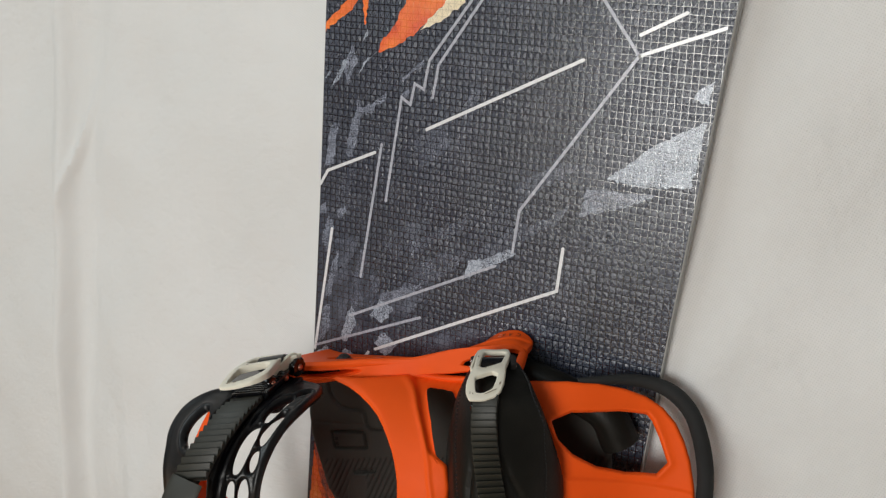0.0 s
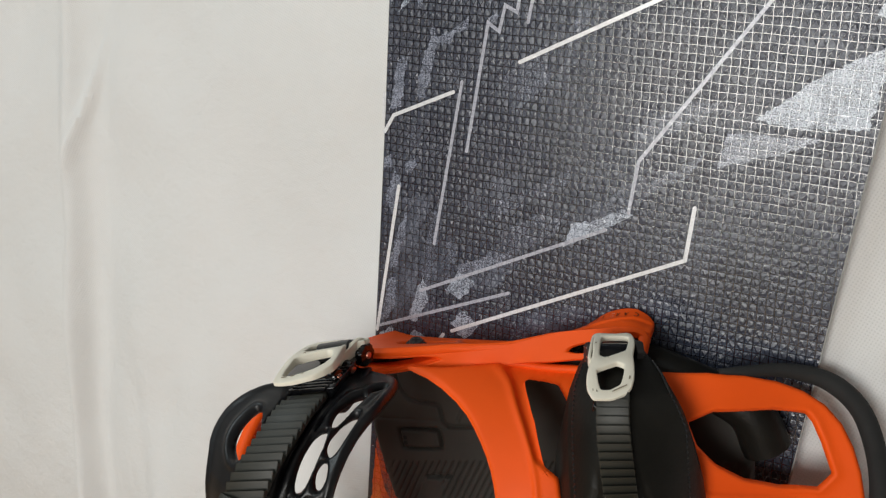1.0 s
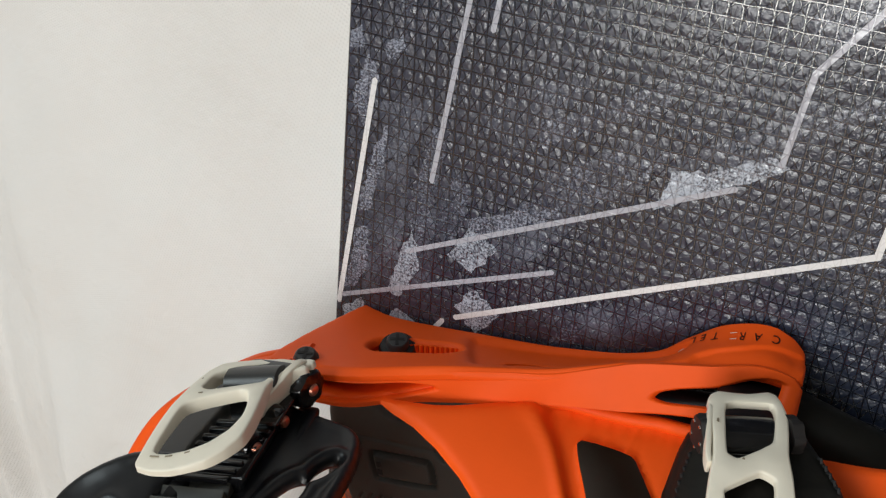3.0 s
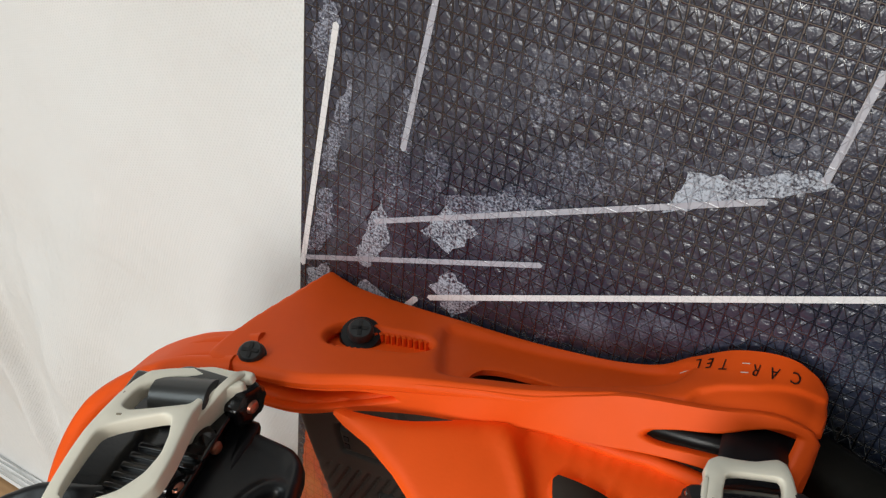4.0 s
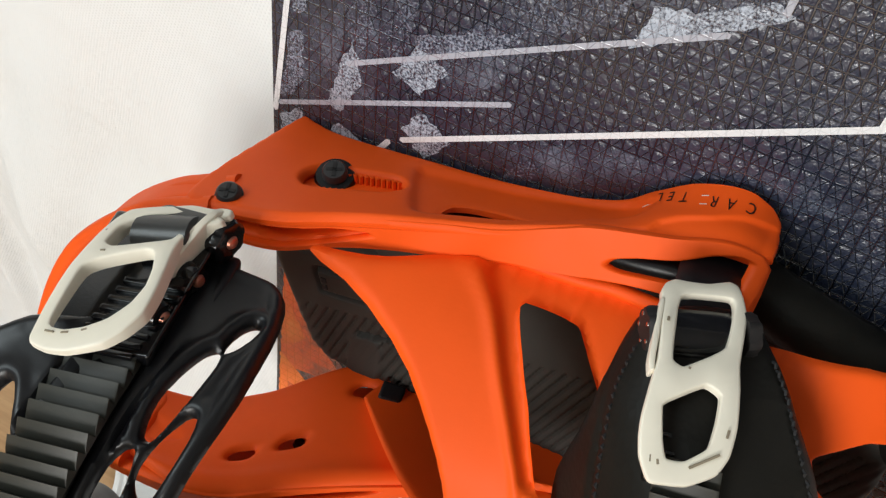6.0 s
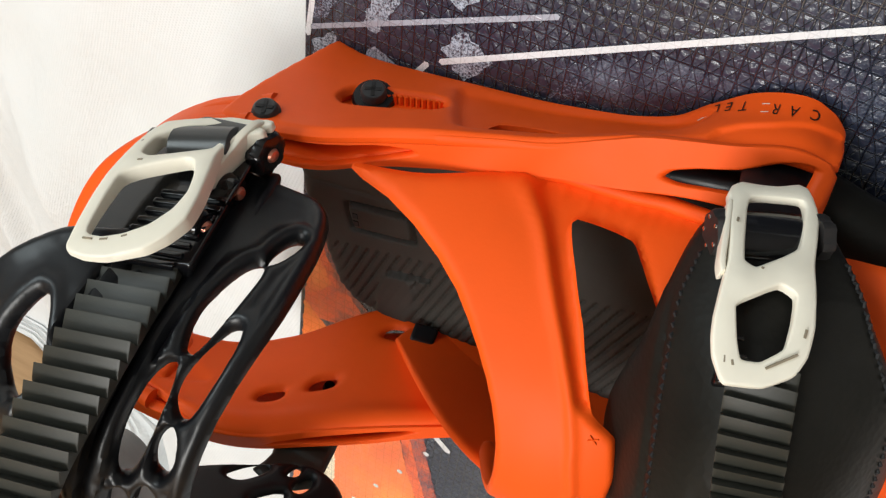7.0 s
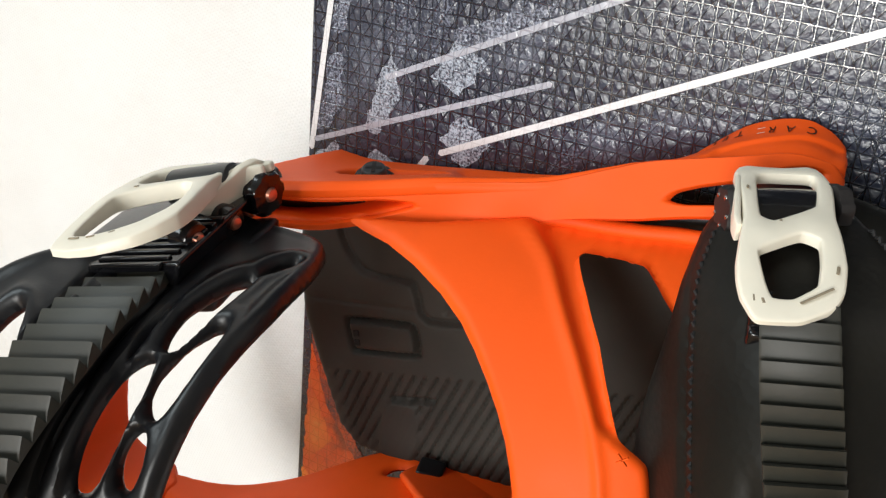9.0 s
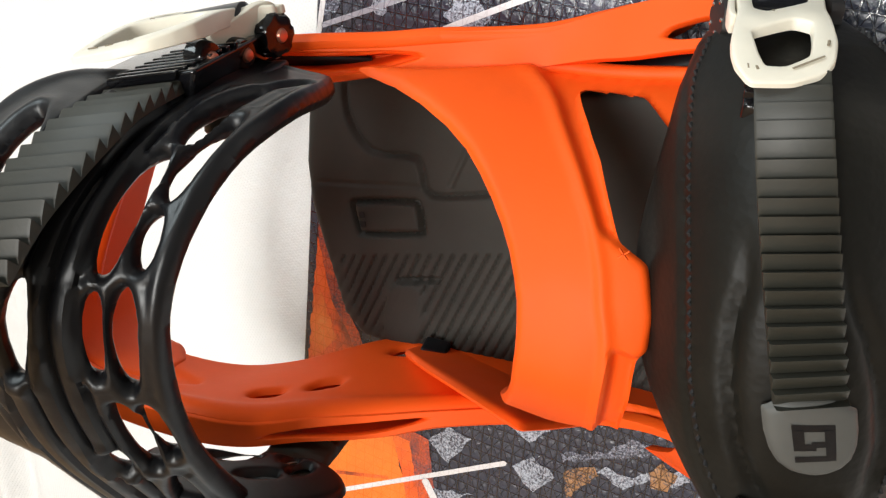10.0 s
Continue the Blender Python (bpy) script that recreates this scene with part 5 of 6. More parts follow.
    shell("link_strap", cut(tongue, pill(-0.0675, 0.0875, -0.066, 0.087, 0.0022)), (-0.085, -0.056, 0.050, 0.098), 0.0007, lambda u, v: np.stack([u, -v, 0.3240 + 0.10 * (v - 0.09)], -1), 0.0030, LADDER_GREY, strap, "grey link tongue with moulded ribs", lift=ribbed, turn=True)
    return strap


def plane_frame(a, b, c):
    """A placing function on the plane of three points: u along a to b, v across it."""
    a, b, c = (np.array(p, float) for p in (a, b, c))
    ex = (b - a) / np.linalg.norm(b - a)
    n = np.cross(ex, c - a)
    n /= np.linalg.norm(n)
    ey = np.cross(n, ex)
    return a, ex, ey, n


def casting(name, loops, place, thick, bevel, mat, parent, label=""):
    """A cast flat piece: the first loop is its outline, the rest are holes; crisp faces with a small chamfer."""
    rims = []
    for k, loop in enumerate(loops):
        p = np.array(loop, float)
        area = np.sum(p[:, 0] * np.roll(p[:, 1], -1) - p[:, 1] * np.roll(p[:, 0], -1))
        if (area > 0) != (k == 0):
            p = p[::-1]
        rims.append((p, np.array(inset(p, bevel)), np.array(inset(p, 0.35 * bevel))))
    bm = bmesh.new()
    edges = []
    for p, top, half in rims:
        levels = []
        for q, low in ((top, 0.0), (half, 0.3 * bevel), (p, bevel), (p, thick - 0.5 * bevel), (top, thick)):
            levels.append([bm.verts.new(c) for c in place(q[:, 0], q[:, 1], low)])
        n = len(p)
        for a, b in zip(levels, levels[1:]):
            for i in range(n):
                bm.faces.new((a[i], b[i], b[(i + 1) % n], a[(i + 1) % n]))
        edges.append([bm.edges.get((levels[0][i], levels[0][(i + 1) % n])) for i in range(n)])
        edges.append([bm.edges.get((levels[-1][i], levels[-1][(i + 1) % n])) for i in range(n)])
    bmesh.ops.triangle_fill(bm, use_beauty=True, edges=[e for ring in edges[0::2] for e in ring])
    bmesh.ops.triangle_fill(bm, use_beauty=True, edges=[e for ring in edges[1::2] for e in ring])
    bmesh.ops.recalc_face_normals(bm, faces=bm.faces)
    me = bpy.data.meshes.new(name)
    for f in bm.faces:
        f.smooth = True
    bm.to_mesh(me)
    bm.free()
    me.set_sharp_from_angle(angle=math.radians(42))
    me.materials.append(mat)
    ob = new(name, me)
    ob.parent = parent
    return tagged(ob, label)


def lever(name, pts, holes, a, b, c, bow, parent, thick=0.0042, share=0.16):
    """A cast buckle lever whose top lies in the plane of a, b, c. Outlines in x and height; bow lifts it along its length."""
    o, ex, ey, n = plane_frame(a, b, c)
    up = n if n[2] > 0 else -n

    def flat(q):
        out = []
        for x, h in q:
            # solve the plane for its z
            z = o[2] - (n[0] * (x - o[0]) + n[1] * (-h - o[1])) / n[2]
            d = np.array([x, -h, z]) - o
            out.append((d @ ex, d @ ey))
        return out

    p = np.array(flat(pts))
    long, start = np.ptp(p[:, 0]), p[:, 0].min()

    def place(u, v, low):
        s = np.clip((u - start) / long, 0, 1)
        lift = bow(s) - low * np.interp(s, [0, 0.55, 1], [1, 0.95, 0.4])
        return o + u[..., None] * ex + v[..., None] * ey + lift[..., None] * up

    return casting(name, [crisp(p, share)] + [crisp(flat(q), share) for q in holes], place, thick, 0.0007, IVORY, parent, "scuffed ivory painted lever")


def rivet(name, p, axis, r, parent, mat=None):
    lathe(name, p, axis, [(r * 0.2, 0.0012), (r * 0.75, 0.0009), (r, 0.0), (r, -0.004)], mat or COPPER, parent)


def knob(name, p, axis, r, parent):
    lathe(name, p, axis, [(r * 0.5, 0.003), (r * 0.9, 0.0026), (r, 0.0015), (r, -0.003), (r * 0.7, -0.004)], BLACK_GLOSS, parent, sides=40, wobble=lambda a: 1 + 0.05 * math.copysign(1, math.sin(7 * a)))


def heel_buckle():
    b = empty("strap_buckle", "ivory ratchet buckle with black knobs on the webbed strap", "buckle", "strap buckles")

    def top_of(x, h):
        return at(x, h, 0.4535 + 0.2685 * (x + 0.105) - 0.1214 * (h - 0.1))
    A, B, C = top_of(-0.098, 0.070), top_of(-0.108, 0.1266), top_of(-0.118, 0.08)
    out = [(-0.1118, 0.1257), (-0.1067, 0.1261), (-0.1007, 0.1249), (-0.0925, 0.1198), (-0.0896, 0.1151), (-0.0881, 0.1089), (-0.0902, 0.1008), (-0.0931, 0.0936), (-0.0960, 0.0868), (-0.0968, 0.0815), (-0.0948, 0.0764), (-0.0917, 0.0737), (-0.0916, 0.0719), (-0.0972, 0.0708), (-0.1034, 0.0706), (-0.1084, 0.0723), (-0.1146, 0.0758), (-0.1184, 0.0784), (-0.1196, 0.0832), (-0.1197, 0.0892), (-0.1192, 0.0968), (-0.1188, 0.1021), (-0.1174, 0.1092), (-0.1155, 0.1169), (-0.1133, 0.1241)]
    win = [(-0.1109, 0.1201), (-0.1154, 0.1012), (-0.1128, 0.0979), (-0.1025, 0.0901), (-0.0997, 0.0906), (-0.0962, 0.0957), (-0.0938, 0.1012), (-0.0936, 0.1073), (-0.0962, 0.1133), (-0.1007, 0.1173), (-0.1056, 0.1197)]
    top = [(-0.1155, 0.0921), (-0.1125, 0.0926), (-0.1081, 0.0903), (-0.0988, 0.0845), (-0.0992, 0.0809), (-0.0975, 0.0775), (-0.0965, 0.0752), (-0.1030, 0.0740), (-0.1120, 0.0788), (-0.1163, 0.0848)]
    def bow(s):
        return -0.0013 + 0.0028 * np.sin(math.pi * s)
    lever("lever", out, [win, top], A, B, C, bow, b, 0.0050, 0.13)
    lift_axis = Matrix(((0.952, 0.20, 0.23, 0), (0.12, -0.975, -0.19, 0), (0.284, -0.09, 0.954, 0), (0, 0, 0, 1)))
    o, ex, ey, n = plane_frame(A, B, C)
    up = n if n[2] > 0 else -n

    def on_plane(lift):
        def place(u, v, low):
            z = o[2] - (n[0] * (u - o[0]) + n[1] * (-v - o[1])) / n[2]
            return np.stack([u, -v, z], -1) + (lift - low) * up
        return place
    # rolled cover over the spring, and the plate that runs on from it
    ends = [np.array(top_of(-0.1142, 0.0822)) - 0.0042 * up, np.array(top_of(-0.0968, 0.0785)) - 0.0034 * up]
    roll = [ends[0] + (ends[1] - ends[0]) * w for w in (0.0, 0.015, 0.03, 0.3, 0.7, 0.97, 0.985, 1.0)]
    tube("spring_cover", roll, [0.0046, 0.0054, 0.0058, 0.0059, 0.0059, 0.0058, 0.0054, 0.0046], COVER_GREY, b, "dark grey rolled cover between the lever arms", 28, 0.82, tuple(up))
    casting("cover_plate", [crisp([(-0.1123, 0.0741), (-0.1098, 0.0723), (-0.0956, 0.0721), (-0.0945, 0.0742), (-0.0976, 0.0800), (-0.1132, 0.0812)], 0.10)], on_plane(-0.0006), 0.0030, 0.0006, COVER_GREY, b)
    casting("hinge_ear", [crisp([(-0.1090, 0.0715), (-0.1043, 0.0694), (-0.0975, 0.0690), (-0.0945, 0.0676), (-0.0920, 0.0676), (-0.0916, 0.0700), (-0.0940, 0.0716), (-0.1021, 0.0735)], 0.16)], on_plane(-0.0018), 0.0026, 0.0006, IVORY, b, "ivory ear round the hinge")
    block("carriage", Matrix.Translation(at(-0.1076, 0.0925, 0.4404)) @ lift_axis, (0.0381, 0.0470, 0.0100), BLACK_GLOSS, b, "black guide under the lever", bevel=0.0012)
    for k in range(-4, 4):
        block("guide_rib", Matrix.Translation(at(-0.0978, 0.1068 + 0.0032 * k, 0.4454 - 0.0006 * k)) @ lift_axis, (0.0206, 0.0017, 0.0026), BLACK_GLOSS, b, bevel=0.0005)
    # ivory cheek that carries the hinge, seen from its side
    cheek = [(0.0770, 0.4590), (0.0710, 0.4598), (0.0662, 0.4570), (0.0656, 0.4527), (0.0700, 0.4470), (0.0770, 0.4450), (0.0830, 0.4440), (0.0880, 0.4478), (0.0935, 0.4508), (0.0940, 0.4530), (0.0876, 0.4545), (0.0803, 0.4575)]

    def on_cheek(u, v, low):
        return np.stack([-0.0922 + 0.12 * (0.0722 - u) - 0.1 * (v - 0.4512) - low - 0.0008, -u, v], -1)
    casting("cheek", [crisp(cheek, 0.2)], on_cheek, 0.0022, 0.0004, IVORY, b, "ivory cheek plate at the hinge")
    block("side_wall", Matrix.Translation(at(-0.0880, 0.0870, 0.4368)) @ lift_axis, (0.0090, 0.0370, 0.0125), BLACK_SATIN, b, "black wall of the strap base", bevel=0.0035)
    ax = (1, -0.12, 0.1)
    knob("knob", at(-0.0918, 0.0716, 0.4508), ax, 0.0062, b)
    rivet("rivet", at(-0.0890, 0.0718, 0.4511), ax, 0.0022, b)
    for x, h, z in ((-0.0908, 0.0858, 0.4472), (-0.0894, 0.1018, 0.4485)):
        lathe("lug", at(x - 0.0016, h, z), ax, [(0.0024, 0.0026), (0.0037, 0.0024), (0.0042, 0.0012), (0.0042, -0.003)], BLACK_GLOSS, b, sides=28)
        rivet("rivet", at(x + 0.0010, h, z), ax, 0.0020, b)
    # rubbed paint along the rim and on the crossbar
    def on_lever(x, h):
        return on_plane(0.0001)(np.array(x), np.array(h), 0.0) + bow((h - 0.070) / 0.057) * up
    for p, q in (((-0.1098, 0.1216), (-0.1072, 0.1212)), ((-0.1052, 0.1207), (-0.1034, 0.1200)), ((-0.1004, 0.1184), (-0.0992, 0.1176)), ((-0.1140, 0.0952), (-0.1128, 0.0948)), ((-0.1183, 0.0885), (-0.1180, 0.0862))):
        tube("paint_chip", [on_lever(*p), on_lever(*q)], 0.00035, SCUFF, b, sides=6, flat=0.5, up=tuple(up))
    return b


def ankle_buckle():
    b = empty("strap_buckle", "ivory ratchet buckle with paint chips on the padded strap", "buckle", "strap buckles")

    def top_of(x, h):
        return at(x, h, 0.47665 + 0.016 * (x - 0.038) - 0.3068 * (h - 0.065))

    def bow(s):
        return -0.0022 + 0.0050 * np.sin(math.pi * (0.08 + 0.84 * s))
    A, B, C = top_of(0.030, 0.040), top_of(0.044, 0.0905), top_of(0.052, 0.080)
    out = [(0.0246, 0.0513), (0.0231, 0.0479), (0.0233, 0.0450), (0.0249, 0.0429), (0.0287, 0.0419), (0.0330, 0.0403), (0.0375, 0.0370), (0.0399, 0.0374), (0.0418, 0.0399), (0.0433, 0.0427), (0.0446, 0.0455), (0.0469, 0.0584), (0.0492, 0.0642), (0.0518, 0.0725), (0.0526, 0.0790), (0.0516, 0.0837), (0.0463, 0.0889), (0.0387, 0.0916), (0.0372, 0.0907), (0.0341, 0.0873), (0.0322, 0.0831), (0.0310, 0.0790), (0.0299, 0.0719), (0.0291, 0.0654), (0.0276, 0.0600)]
    one = [(0.0276, 0.0465), (0.0396, 0.0417), (0.0409, 0.0442), (0.0427, 0.0555), (0.0398, 0.0595), (0.0352, 0.0648), (0.0324, 0.0642), (0.0309, 0.0595)]
    two = [(0.0344, 0.0750), (0.0353, 0.0733), (0.0415, 0.0661), (0.0455, 0.0670), (0.0468, 0.0730), (0.0475, 0.0795), (0.0437, 0.0844), (0.0398, 0.0856), (0.0375, 0.0819)]
    lever("lever", out, [one, two], A, B, C, bow, b, 0.0034, 0.12)
    o, ex, ey, n = plane_frame(A, B, C)
    up = n if n[2] > 0 else -n

    def on_plane(lift):
        def place(u, v, low):
            z = o[2] - (n[0] * (u - o[0]) + n[1] * (-v - o[1])) / n[2]
            s = np.clip((v - 0.037) / 0.054, 0, 1)
            return np.stack([u, -v, z], -1) + (bow(s) + lift - low)[..., None] * up
        return place
    casting("base_arm", [crisp([(0.0236, 0.0500), (0.0250, 0.0495), (0.0284, 0.0650), (0.0296, 0.0683), (0.0286, 0.0690), (0.0271, 0.0662)], 0.12)], on_plane(-0.0004), 0.0046, 0.0004, IVORY, b, "ivory arm of the buckle base")
    ends = [np.array(top_of(0.0288, 0.0555)) - 0.0046 * up, np.array(top_of(0.0428, 0.0500)) - 0.0046 * up]
    roll = [ends[0] + (ends[1] - ends[0]) * w for w in (0.0, 0.03, 0.3, 0.7, 0.97, 1.0)]
    tube("spring_cover", roll, [0.0064, 0.0070, 0.0072, 0.0072, 0.0070, 0.0064], BLACK_GLOSS, b, "glossy black roll between the lever arms", 32, 0.75, tuple(up))
    block("carriage", pose(0.0412, -0.0690, 0.4655, 19, 0, 12), (0.0145, 0.034, 0.005), BLACK_GLOSS, b, bevel=0.0014)
    for k in range(3):
        block("guide_rib", pose(0.0420 + 0.0008 * k, -0.0755 - 0.0040 * k, 0.4668 - 0.0014 * k, 19, 0, 15), (0.0138, 0.0013, 0.0022), BLACK_GLOSS, b, bevel=0.0005)
    ax = Vector((0.0477 - 0.0245, 0.0538 - 0.0411, 0.0019)).normalized()
    for s, q in ((-1, at(0.0254, 0.0548, 0.4752)), (1, at(0.0460, 0.0470, 0.4790))):
        lathe("knob", q, ax * s, [(0.0030, 0.0026), (0.0050, 0.0024), (0.0056, 0.0012), (0.0056, -0.0010)], INK, b, sides=40, wobble=lambda a: 1 + 0.05 * math.copysign(1, math.sin(7 * a)))
        for k in range(5):
            a = 2 * math.pi * k / 5
            side = ax.orthogonal().normalized()
            lathe("knob_stud", q + 0.0038 * (math.cos(a) * side + math.sin(a) * ax.cross(side)) + ax * s * 0.0022, ax * s, [(0.0002, 0.0007), (0.0006, 0.0005), (0.0007, 0.0)], CHROME, b, sides=10)
    rivet("rivet", at(0.0513, 0.0700, 0.4690), ax, 0.0020, b, CHROME)
    for p, q in (((0.0452, 0.0852), (0.0502, 0.0797)), ((0.0363, 0.0645), (0.0369, 0.0645)), ((0.0502, 0.0758), (0.0500, 0.0739)), ((0.0274, 0.0545), (0.0276, 0.0556)), ((0.0364, 0.0862), (0.0369, 0.0876)), ((0.0382, 0.0864), (0.0388, 0.0874))):
        tube("paint_chip", [on_plane(0.0001)(np.array(x), np.array(h), np.array(0.0)) for x, h in (p, q)], 0.00032, SCUFF, b, sides=6, flat=0.5, up=tuple(up))
    return b


PAD_X = [0.013, 0.030, 0.048, 0.063, 0.076, 0.086]
PAD_T = [
    [(0.042, 0.462), (0.055, 0.445), (0.060, 0.425), (0.060, 0.405), (0.058, 0.385), (0.052, 0.365), (0.045, 0.35)],
    [(0.058, 0.470), (0.075, 0.455), (0.084, 0.435), (0.087, 0.410), (0.085, 0.385), (0.077, 0.358), (0.06, 0.336)],
    [(0.062, 0.4705), (0.083, 0.4605), (0.094, 0.442), (0.099, 0.415), (0.097, 0.385), (0.088, 0.354), (0.066, 0.326)],
    [(0.055, 0.4705), (0.076, 0.4605), (0.088, 0.442), (0.094, 0.415), (0.092, 0.385), (0.084, 0.354), (0.064, 0.326)],
    [(0.050, 0.472), (0.064, 0.458), (0.074, 0.437), (0.080, 0.412), (0.079, 0.385), (0.071, 0.358), (0.055, 0.335)],
    [(0.046, 0.462), (0.054, 0.447), (0.056, 0.427), (0.057, 0.405), (0.055, 0.385), (0.05, 0.365), (0.043, 0.35)],
]
PAD_FINE = np.array([spline(row, 60) for row in PAD_T])
PAD_LONG = 0.18


def pad_place(u, v):
    if u.ndim > 1:
        return pad_place(u.ravel(), v.ravel()).reshape(*u.shape, 3)
    # the short end runs on under the buckle
    over = np.clip(-v, 0, None)
    f = np.clip(v / PAD_LONG, 0, 1) * 59
    i = np.clip(f.astype(int), 0, 58)
    w = (f - i)[:, None]
    rows = PAD_FINE[:, i] * (1 - w) + PAD_FINE[:, i + 1] * w
    k = np.array(PAD_X)
    m = np.gradient(rows, k, axis=0)
    x = np.clip(u, k[0], k[-1])
    j = np.clip(np.searchsorted(k, x) - 1, 0, len(k) - 2)
    pick = np.arange(len(u))
    width = (k[j + 1] - k[j])[:, None]
    t = ((x - k[j]) / (k[j + 1] - k[j]))[:, None]
    hz = (2 * t**3 - 3 * t**2 + 1) * rows[j, pick] + (t**3 - 2 * t**2 + t) * width * m[j, pick] + (3 * t**2 - 2 * t**3) * rows[j + 1, pick] + (t**3 - t**2) * width * m[j + 1, pick]
    # the strap leans towards the far side as it comes forward
    return np.stack([u + 0.016 * np.clip(v / PAD_LONG - 0.1, 0, 1), -hz[:, 0] + 0.97 * over, hz[:, 1] + 0.22 * over], -1)


def ankle_strap():
    strap = empty("padded_strap", "black leather padded strap with stitched edges and a toothed ladder", "strap")
    outline = inside(soft_poly([(0.0210, -0.0058), (0.0245, -0.0115), (0.0305, -0.0175), (0.038, -0.0235), (0.0445, -0.0258), (0.0490, -0.0245), (0.0532, -0.0180), (0.0583, -0.0104), (0.0634, -0.0008), (0.0686, 0.0092), (0.0755, 0.0220), (0.0815, 0.038), (0.0855, 0.06), (0.0865, 0.09), (0.084, 0.118), (0.076, 0.138), (0.062, 0.142), (0.049, 0.130), (0.0375, 0.118), (0.030, 0.112), (0.022, 0.106), (0.0165, 0.096), (0.0145, 0.077), (0.0165, 0.056), (0.0195, 0.035), (0.0203, 0.018), (0.0203, 0.006)], 1))

    def centre(v):
        return 0.0461 + 0.190 * (v - 0.02)

    def lift(u, v, d):
        h = 0.0008 * np.sqrt(np.clip(d / 0.006, 0, 1))
        side = np.interp(v, [-0.013, -0.006, 0.0, 0.0144, 0.04, 0.066, 0.09, 0.104, 0.115, 0.13], [0.0310, 0.0272, 0.0262, 0.0262, 0.0302, 0.0350, 0.0386, 0.0420, 0.0468, 0.056])
        h -= 0.0008 * np.exp(-(((u - side + 0.0018) / 0.0008) ** 2))
        half = np.interp(v, [0.05, 0.062, 0.072, 0.085, 0.1, 0.11, 0.12], [0.0075, 0.0085, 0.0115, 0.013, 0.0125, 0.0105, 0.007])
        groove = np.abs(np.abs(u - centre(v)) - half)
        h -= 0.0020 * np.exp(-((groove / 0.0016) ** 2)) * np.clip((v - 0.05) * 60, 0, 1) * np.clip((0.118 - v) * 120, 0, 1)
        return h

    shell("pad", outline, (0.013, 0.088, -0.028, PAD_LONG), 0.0009, pad_place, 0.007, LEATHER, strap, "creased black leather pad", lift=lift, edge=0.004, turn=True)
    # stitches along both edges
    for left in (True, False):
        v = np.arange(-0.012, 0.124, 0.0026)
        if left:
            u = np.interp(v, [-0.013, -0.006, 0.0, 0.0144, 0.04, 0.066, 0.09, 0.104, 0.115, 0.13], [0.0310, 0.0272, 0.0262, 0.0262, 0.0302, 0.0350, 0.0386, 0.0420, 0.0468, 0.056])
            u2 = np.interp(v + 0.0019, [-0.013, -0.006, 0.0, 0.0144, 0.04, 0.066, 0.09, 0.104, 0.115, 0.13], [0.0310, 0.0272, 0.0262, 0.0262, 0.0302, 0.0350, 0.0386, 0.0420, 0.0468, 0.056])
        else:
            u = np.interp(v, [-0.018, -0.0104, 0, 0.010, 0.03, 0.06, 0.09, 0.13], [0.0500, 0.0550, 0.0608, 0.0658, 0.0742, 0.0775, 0.078, 0.0735])
            u2 = np.interp(v + 0.0019, [-0.018, -0.0104, 0, 0.010, 0.03, 0.06, 0.09, 0.13], [0.0500, 0.0550, 0.0608, 0.0658, 0.0742, 0.0775, 0.078, 0.0735])
        p, q = pad_place(u, v), pad_place(u2, v + 0.0019)
        du, dv = pad_place(u + 1e-4, v) - p, pad_place(u, v + 1e-4) - p
        nrm = np.cross(du, dv)
        nrm /= np.linalg.norm(nrm, axis=1)[:, None]
        nrm *= np.sign(nrm @ np.array([0, -1, 0.2]))[:, None]
        for a, b, n in zip(p, q, nrm):
            tube("stitch", [a + n * 0.0038, (a + b) / 2 + n * 0.0047, b + n * 0.0038], 0.00045, THREAD, strap, sides=5)
    v = np.linspace(0.0195, 0.0845, 60)
    uc = centre(v)
    mid = pad_place(uc, v)
    side = pad_place(uc + 0.008, v - 0.0013) - pad_place(uc - 0.008, v + 0.0013)
    norm = np.cross(side, np.gradient(mid, axis=0))
    norm /= np.linalg.norm(norm, axis=1)[:, None]
    norm *= np.sign(norm @ np.array([0, -1, 0.3]))[:, None]
    ratchet("ladder", mid + norm * 0.0054, side, 0.0150, 19, 0.0028, LADDER_GREY, strap)
    # plain rounded end of the ladder with a moulded mark
    ve = 0.0845

    def end_place(a, b):
        p = pad_place(centre(ve + b) + a, ve + b)
        du, dv = pad_place(centre(ve + b) + a + 1e-4, ve + b) - p, pad_place(centre(ve + b) + a, ve + b + 1e-4) - p
        n = np.cross(du, dv)
        n /= np.linalg.norm(n, axis=-1)[..., None]
        n *= np.sign(n @ np.array([0, -1, 0.3]))[..., None]
        return p + n * 0.0062
    shell("ladder_end", inside(soft_poly([(-0.0074, -0.001), (0.0074, -0.001), (0.0076, 0.0100), (0.0056, 0.0165), (0.0, 0.0190), (-0.0056, 0.0165), (-0.0076, 0.0100)], 1)), (-0.0095, 0.0095, -0.002, 0.021), 0.0006, end_place, 0.003, LOGO_GREY, strap, "plain grey rounded tip with a raised mark")
    for a0, a1, b0, b1 in ((-0.0032, 0.0036, 0.0048, 0.0066), (-0.0032, -0.0014, 0.0062, 0.0112), (-0.0032, 0.0003, 0.0096, 0.0112), (0.0018, 0.0036, 0.0062, 0.0142), (-0.0032, 0.0022, 0.0128, 0.0142), (-0.0004, 0.0024, 0.0090, 0.0104)):
        uu, vv = np.meshgrid([a0, a1], [b0, b1], indexing="ij")
        q = end_place(uu.ravel(), vv.ravel())
        mesh_object("raised_mark", [p + np.array([0, -0.0021, 0.0005]) for p in q], [(0, 1, 3, 2)], BLACK_SATIN, strap, "", False)
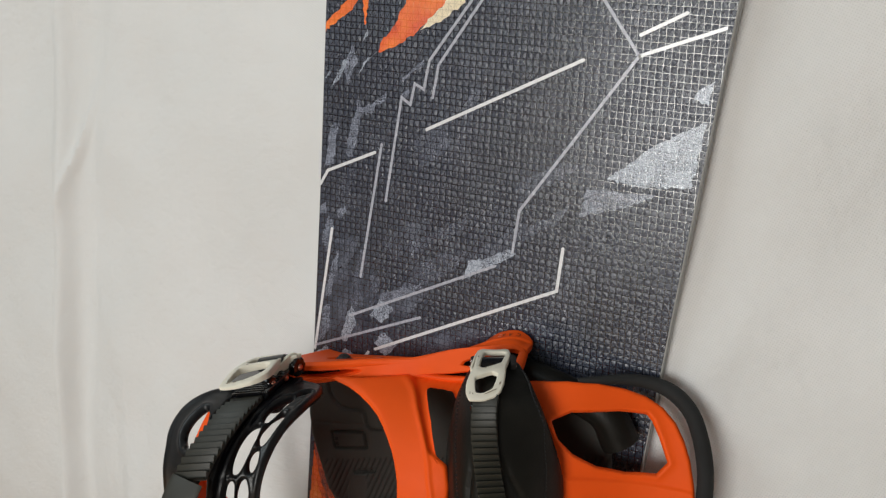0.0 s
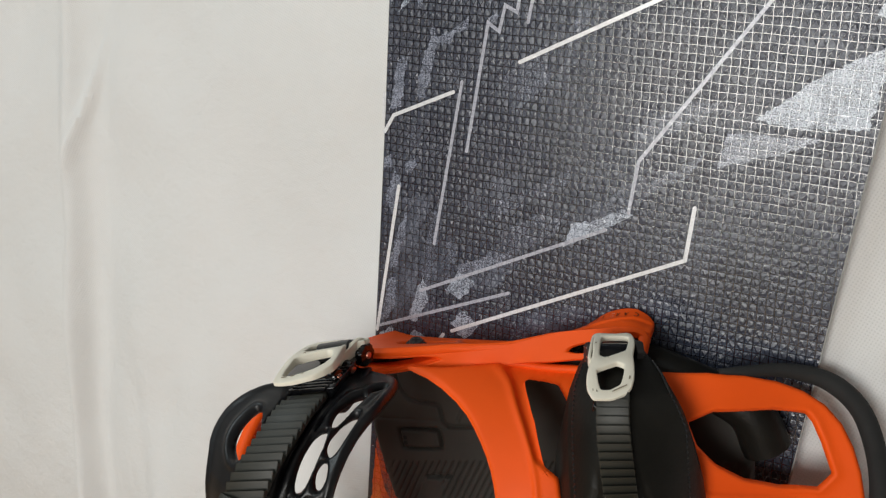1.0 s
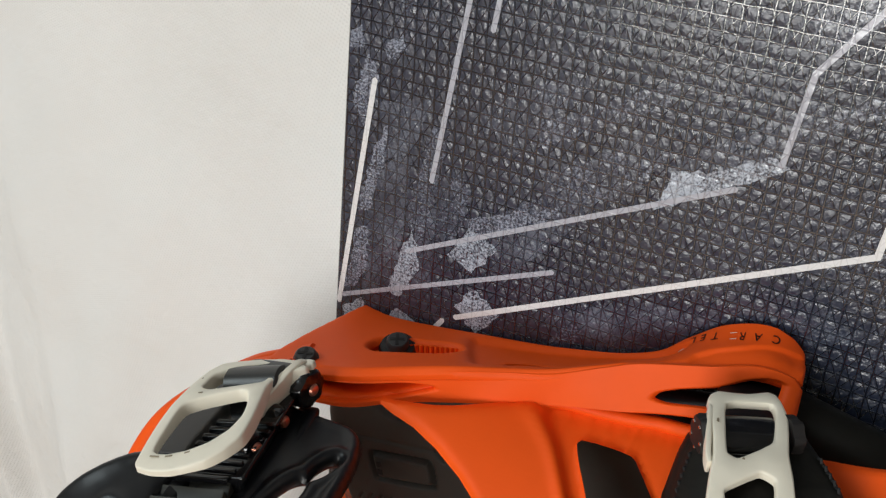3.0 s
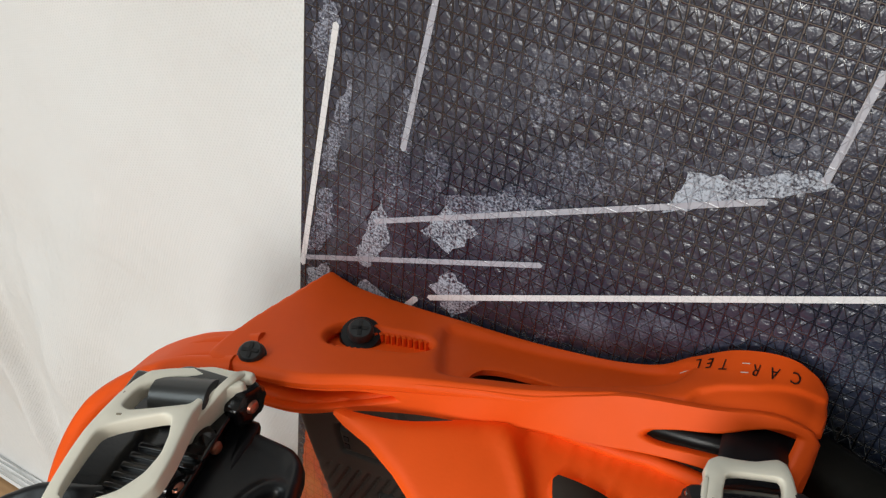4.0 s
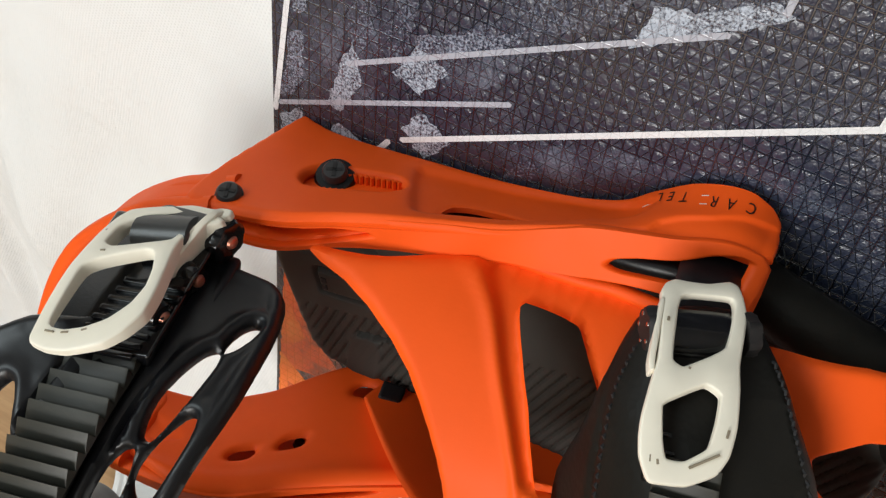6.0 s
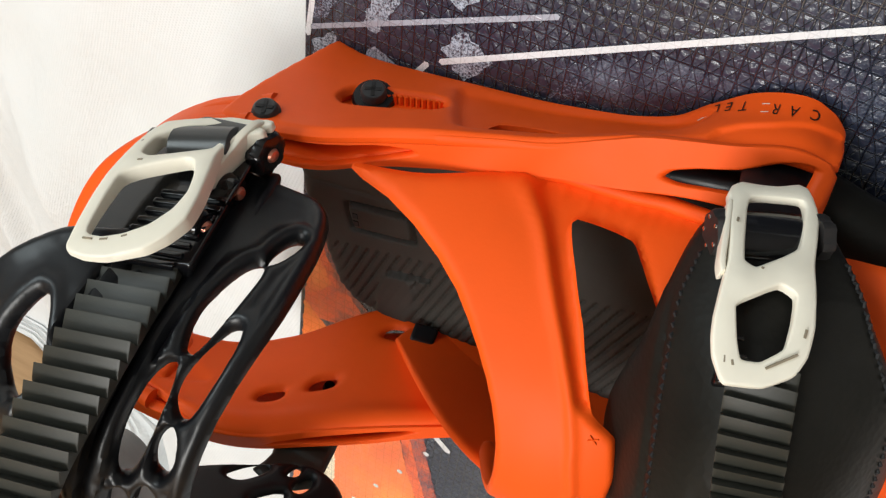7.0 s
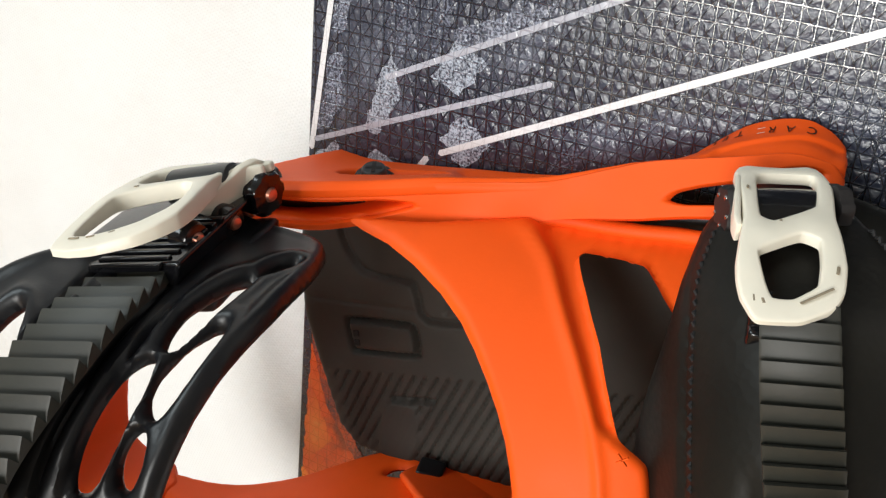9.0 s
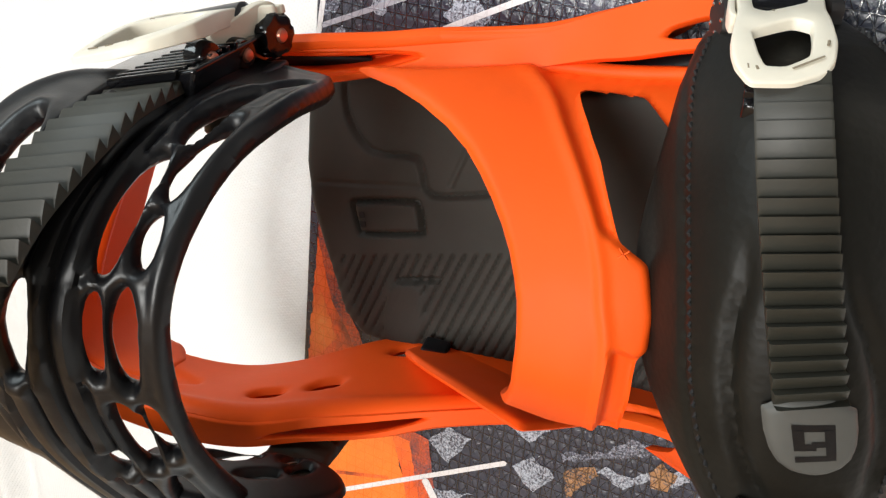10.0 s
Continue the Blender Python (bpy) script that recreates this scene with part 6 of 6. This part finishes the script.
    bar = [(0.050, 0.117), (0.057, 0.119), (0.065, 0.1205), (0.073, 0.121)]
    tube("keeper_bar", pad_place(np.array([p[0] for p in bar]), np.array([p[1] for p in bar])) + np.array([0, -0.0075, 0.001]), 0.0030, BLACK_GLOSS, strap, "glossy black keeper bar", 12)
    # strap tongue up to the rail
    tube("strap_tongue", [at(*p) for p in spline([(0.033, 0.012, 0.474), (0.033, 0.025, 0.474), (0.036, 0.045, 0.472), (0.04, 0.066, 0.468)], 12)], 0.0085, BLACK_SATIN, strap, sides=12, flat=0.2, up=(0, 0, 1))
    return strap


def screws():
    out = []
    s = empty("rail_screw", "large black cross-head screw with washer in the toothed rail slot", "screw", "binding screws")
    n = Vector((0, -0.30, 1))
    p = at(-0.0840, 0.0230, 0.4422)
    lathe("washer", p, n, [(0.003, 0.0028), (0.0062, 0.0024), (0.0069, 0.001), (0.0069, 0.0)], BLACK_SATIN, s)
    lathe("head", p + n.normalized() * 0.0026, n, [(0.0005, 0.0030), (0.0034, 0.0029), (0.0040, 0.0022), (0.0042, 0)], SCREW_GREY, s)
    for a in (25, 115):
        block("cross_slot", Matrix.Translation(p + n.normalized() * 0.0055) @ n.to_track_quat("Z", "Y").to_matrix().to_4x4() @ pose(0, 0, 0, 0, 0, a), (0.0052, 0.0012, 0.0005), INK, s)
    out.append(s)
    s = empty("rail_screw", "small black cross-head screw holding the strap on the rail", "screw", "binding screws")
    p = at(-0.1040, 0.0525, 0.4462)
    lathe("head", p, n, [(0.0005, 0.0030), (0.0030, 0.0029), (0.0037, 0.0022), (0.0039, 0.0006), (0.0044, 0.0004), (0.0044, -0.002)], SCREW_GREY, s)
    for a in (20, 110):
        block("cross_slot", Matrix.Translation(p + n.normalized() * 0.0030) @ n.to_track_quat("Z", "Y").to_matrix().to_4x4() @ pose(0, 0, 0, 0, 0, a), (0.0050, 0.0011, 0.0005), INK, s)
    out.append(s)
    for x, h, z, nn in ((-0.075, 0.050, 0.327, (0, 0.1, 1)),):
        s = empty("rail_screw", "small dark screw seen through the far rail slot", "screw", "binding screws")
        lathe("head", at(x, h, z - 0.002), nn, [(0.0008, 0.002), (0.002, 0.0018), (0.0026, 0.0)], BLACK_GLOSS, s)
        out.append(s)
    s = empty("rail_clip", "small black plastic clip on the inside of the far rail", "clip")
    block("clip_body", pose(-0.0522, -0.0195, 0.3400, 12, 0, 10), (0.0095, 0.0085, 0.0055), BLACK_SATIN, s, bevel=0.0015)
    return out


def rail_text():
    """The word on the rail's outer face, upside down as it stands there, and its two dashes."""
    made = []
    for letter, x, low in (("C", 0.0354, 0.0150), ("A", 0.0308, 0.0172), ("R", 0.0268, 0.0172), ("T", 0.0196, 0.0142), ("E", 0.0164, 0.0120), ("L", 0.0136, 0.0108)):
        data = bpy.data.curves.new("rail_letter", "FONT")
        data.body, data.size, data.extrude, data.align_x = letter, 0.0030, 0.0001, "CENTER"
        ob = new("rail_letter", data)
        deps = bpy.context.evaluated_depsgraph_get()
        me = bpy.data.meshes.new_from_object(ob.evaluated_get(deps))
        bpy.data.objects.remove(ob)
        place = ruled(FOOT, RIDGE)
        co = np.array([v.co for v in me.vertices])
        u, v = x - co[:, 0], low - 0.005 + co[:, 1] * 4.6
        p = place(u, v)
        e = 1e-4
        n = np.cross(place(u + e, v) - place(u - e, v), place(u, v + e) - place(u, v - e))
        n /= np.linalg.norm(n, axis=1)[:, None]
        n *= np.sign(n[:, 2])[:, None]
        p = p + n * (0.0027 + rail_lift(u, v))[:, None]
        for vert, q in zip(me.vertices, p):
            vert.co = q
        me.materials.clear()
        me.materials.append(INK)
        made.append(new("rail_letter", me))
    for u0, u1, v in ((0.0222, 0.0240, 0.0110), (0.0226, 0.0244, 0.0186), (0.0085, 0.0115, 0.0095)):
        place = ruled(FOOT, RIDGE)
        uu, vv = np.array([u0, u1, u1, u0]), np.array([v, v, v + 0.0009, v + 0.0009])
        made.append(mesh_object("printed_dash", place(uu, vv) + (0.0029 + rail_lift(uu, vv))[:, None] * np.array([0, -0.25, 0.97]), [(0, 1, 2, 3)], INK_PALE, None, "", False))
    return made


# ---- build ----
room()
backdrop_cloth()
board = snowboard()
graphics(board)
base = binding()
for ob in rail_text():
    ob.parent = base
footbed()
highback()
cap_strap()
heel_buckle()
ankle_strap()
ankle_buckle()
screws()
cap = empty("bottle_cap", "small teal plastic cap lying on the floor", "cap")
lathe("cap_shell", (-0.335, 0.075, FLOOR + 0.0005), (0, 0, 1), [(0.014, 0.0), (0.0145, 0.001), (0.014, 0.022), (0.012, 0.025), (0.002, 0.026)], TEAL, cap, sides=28)
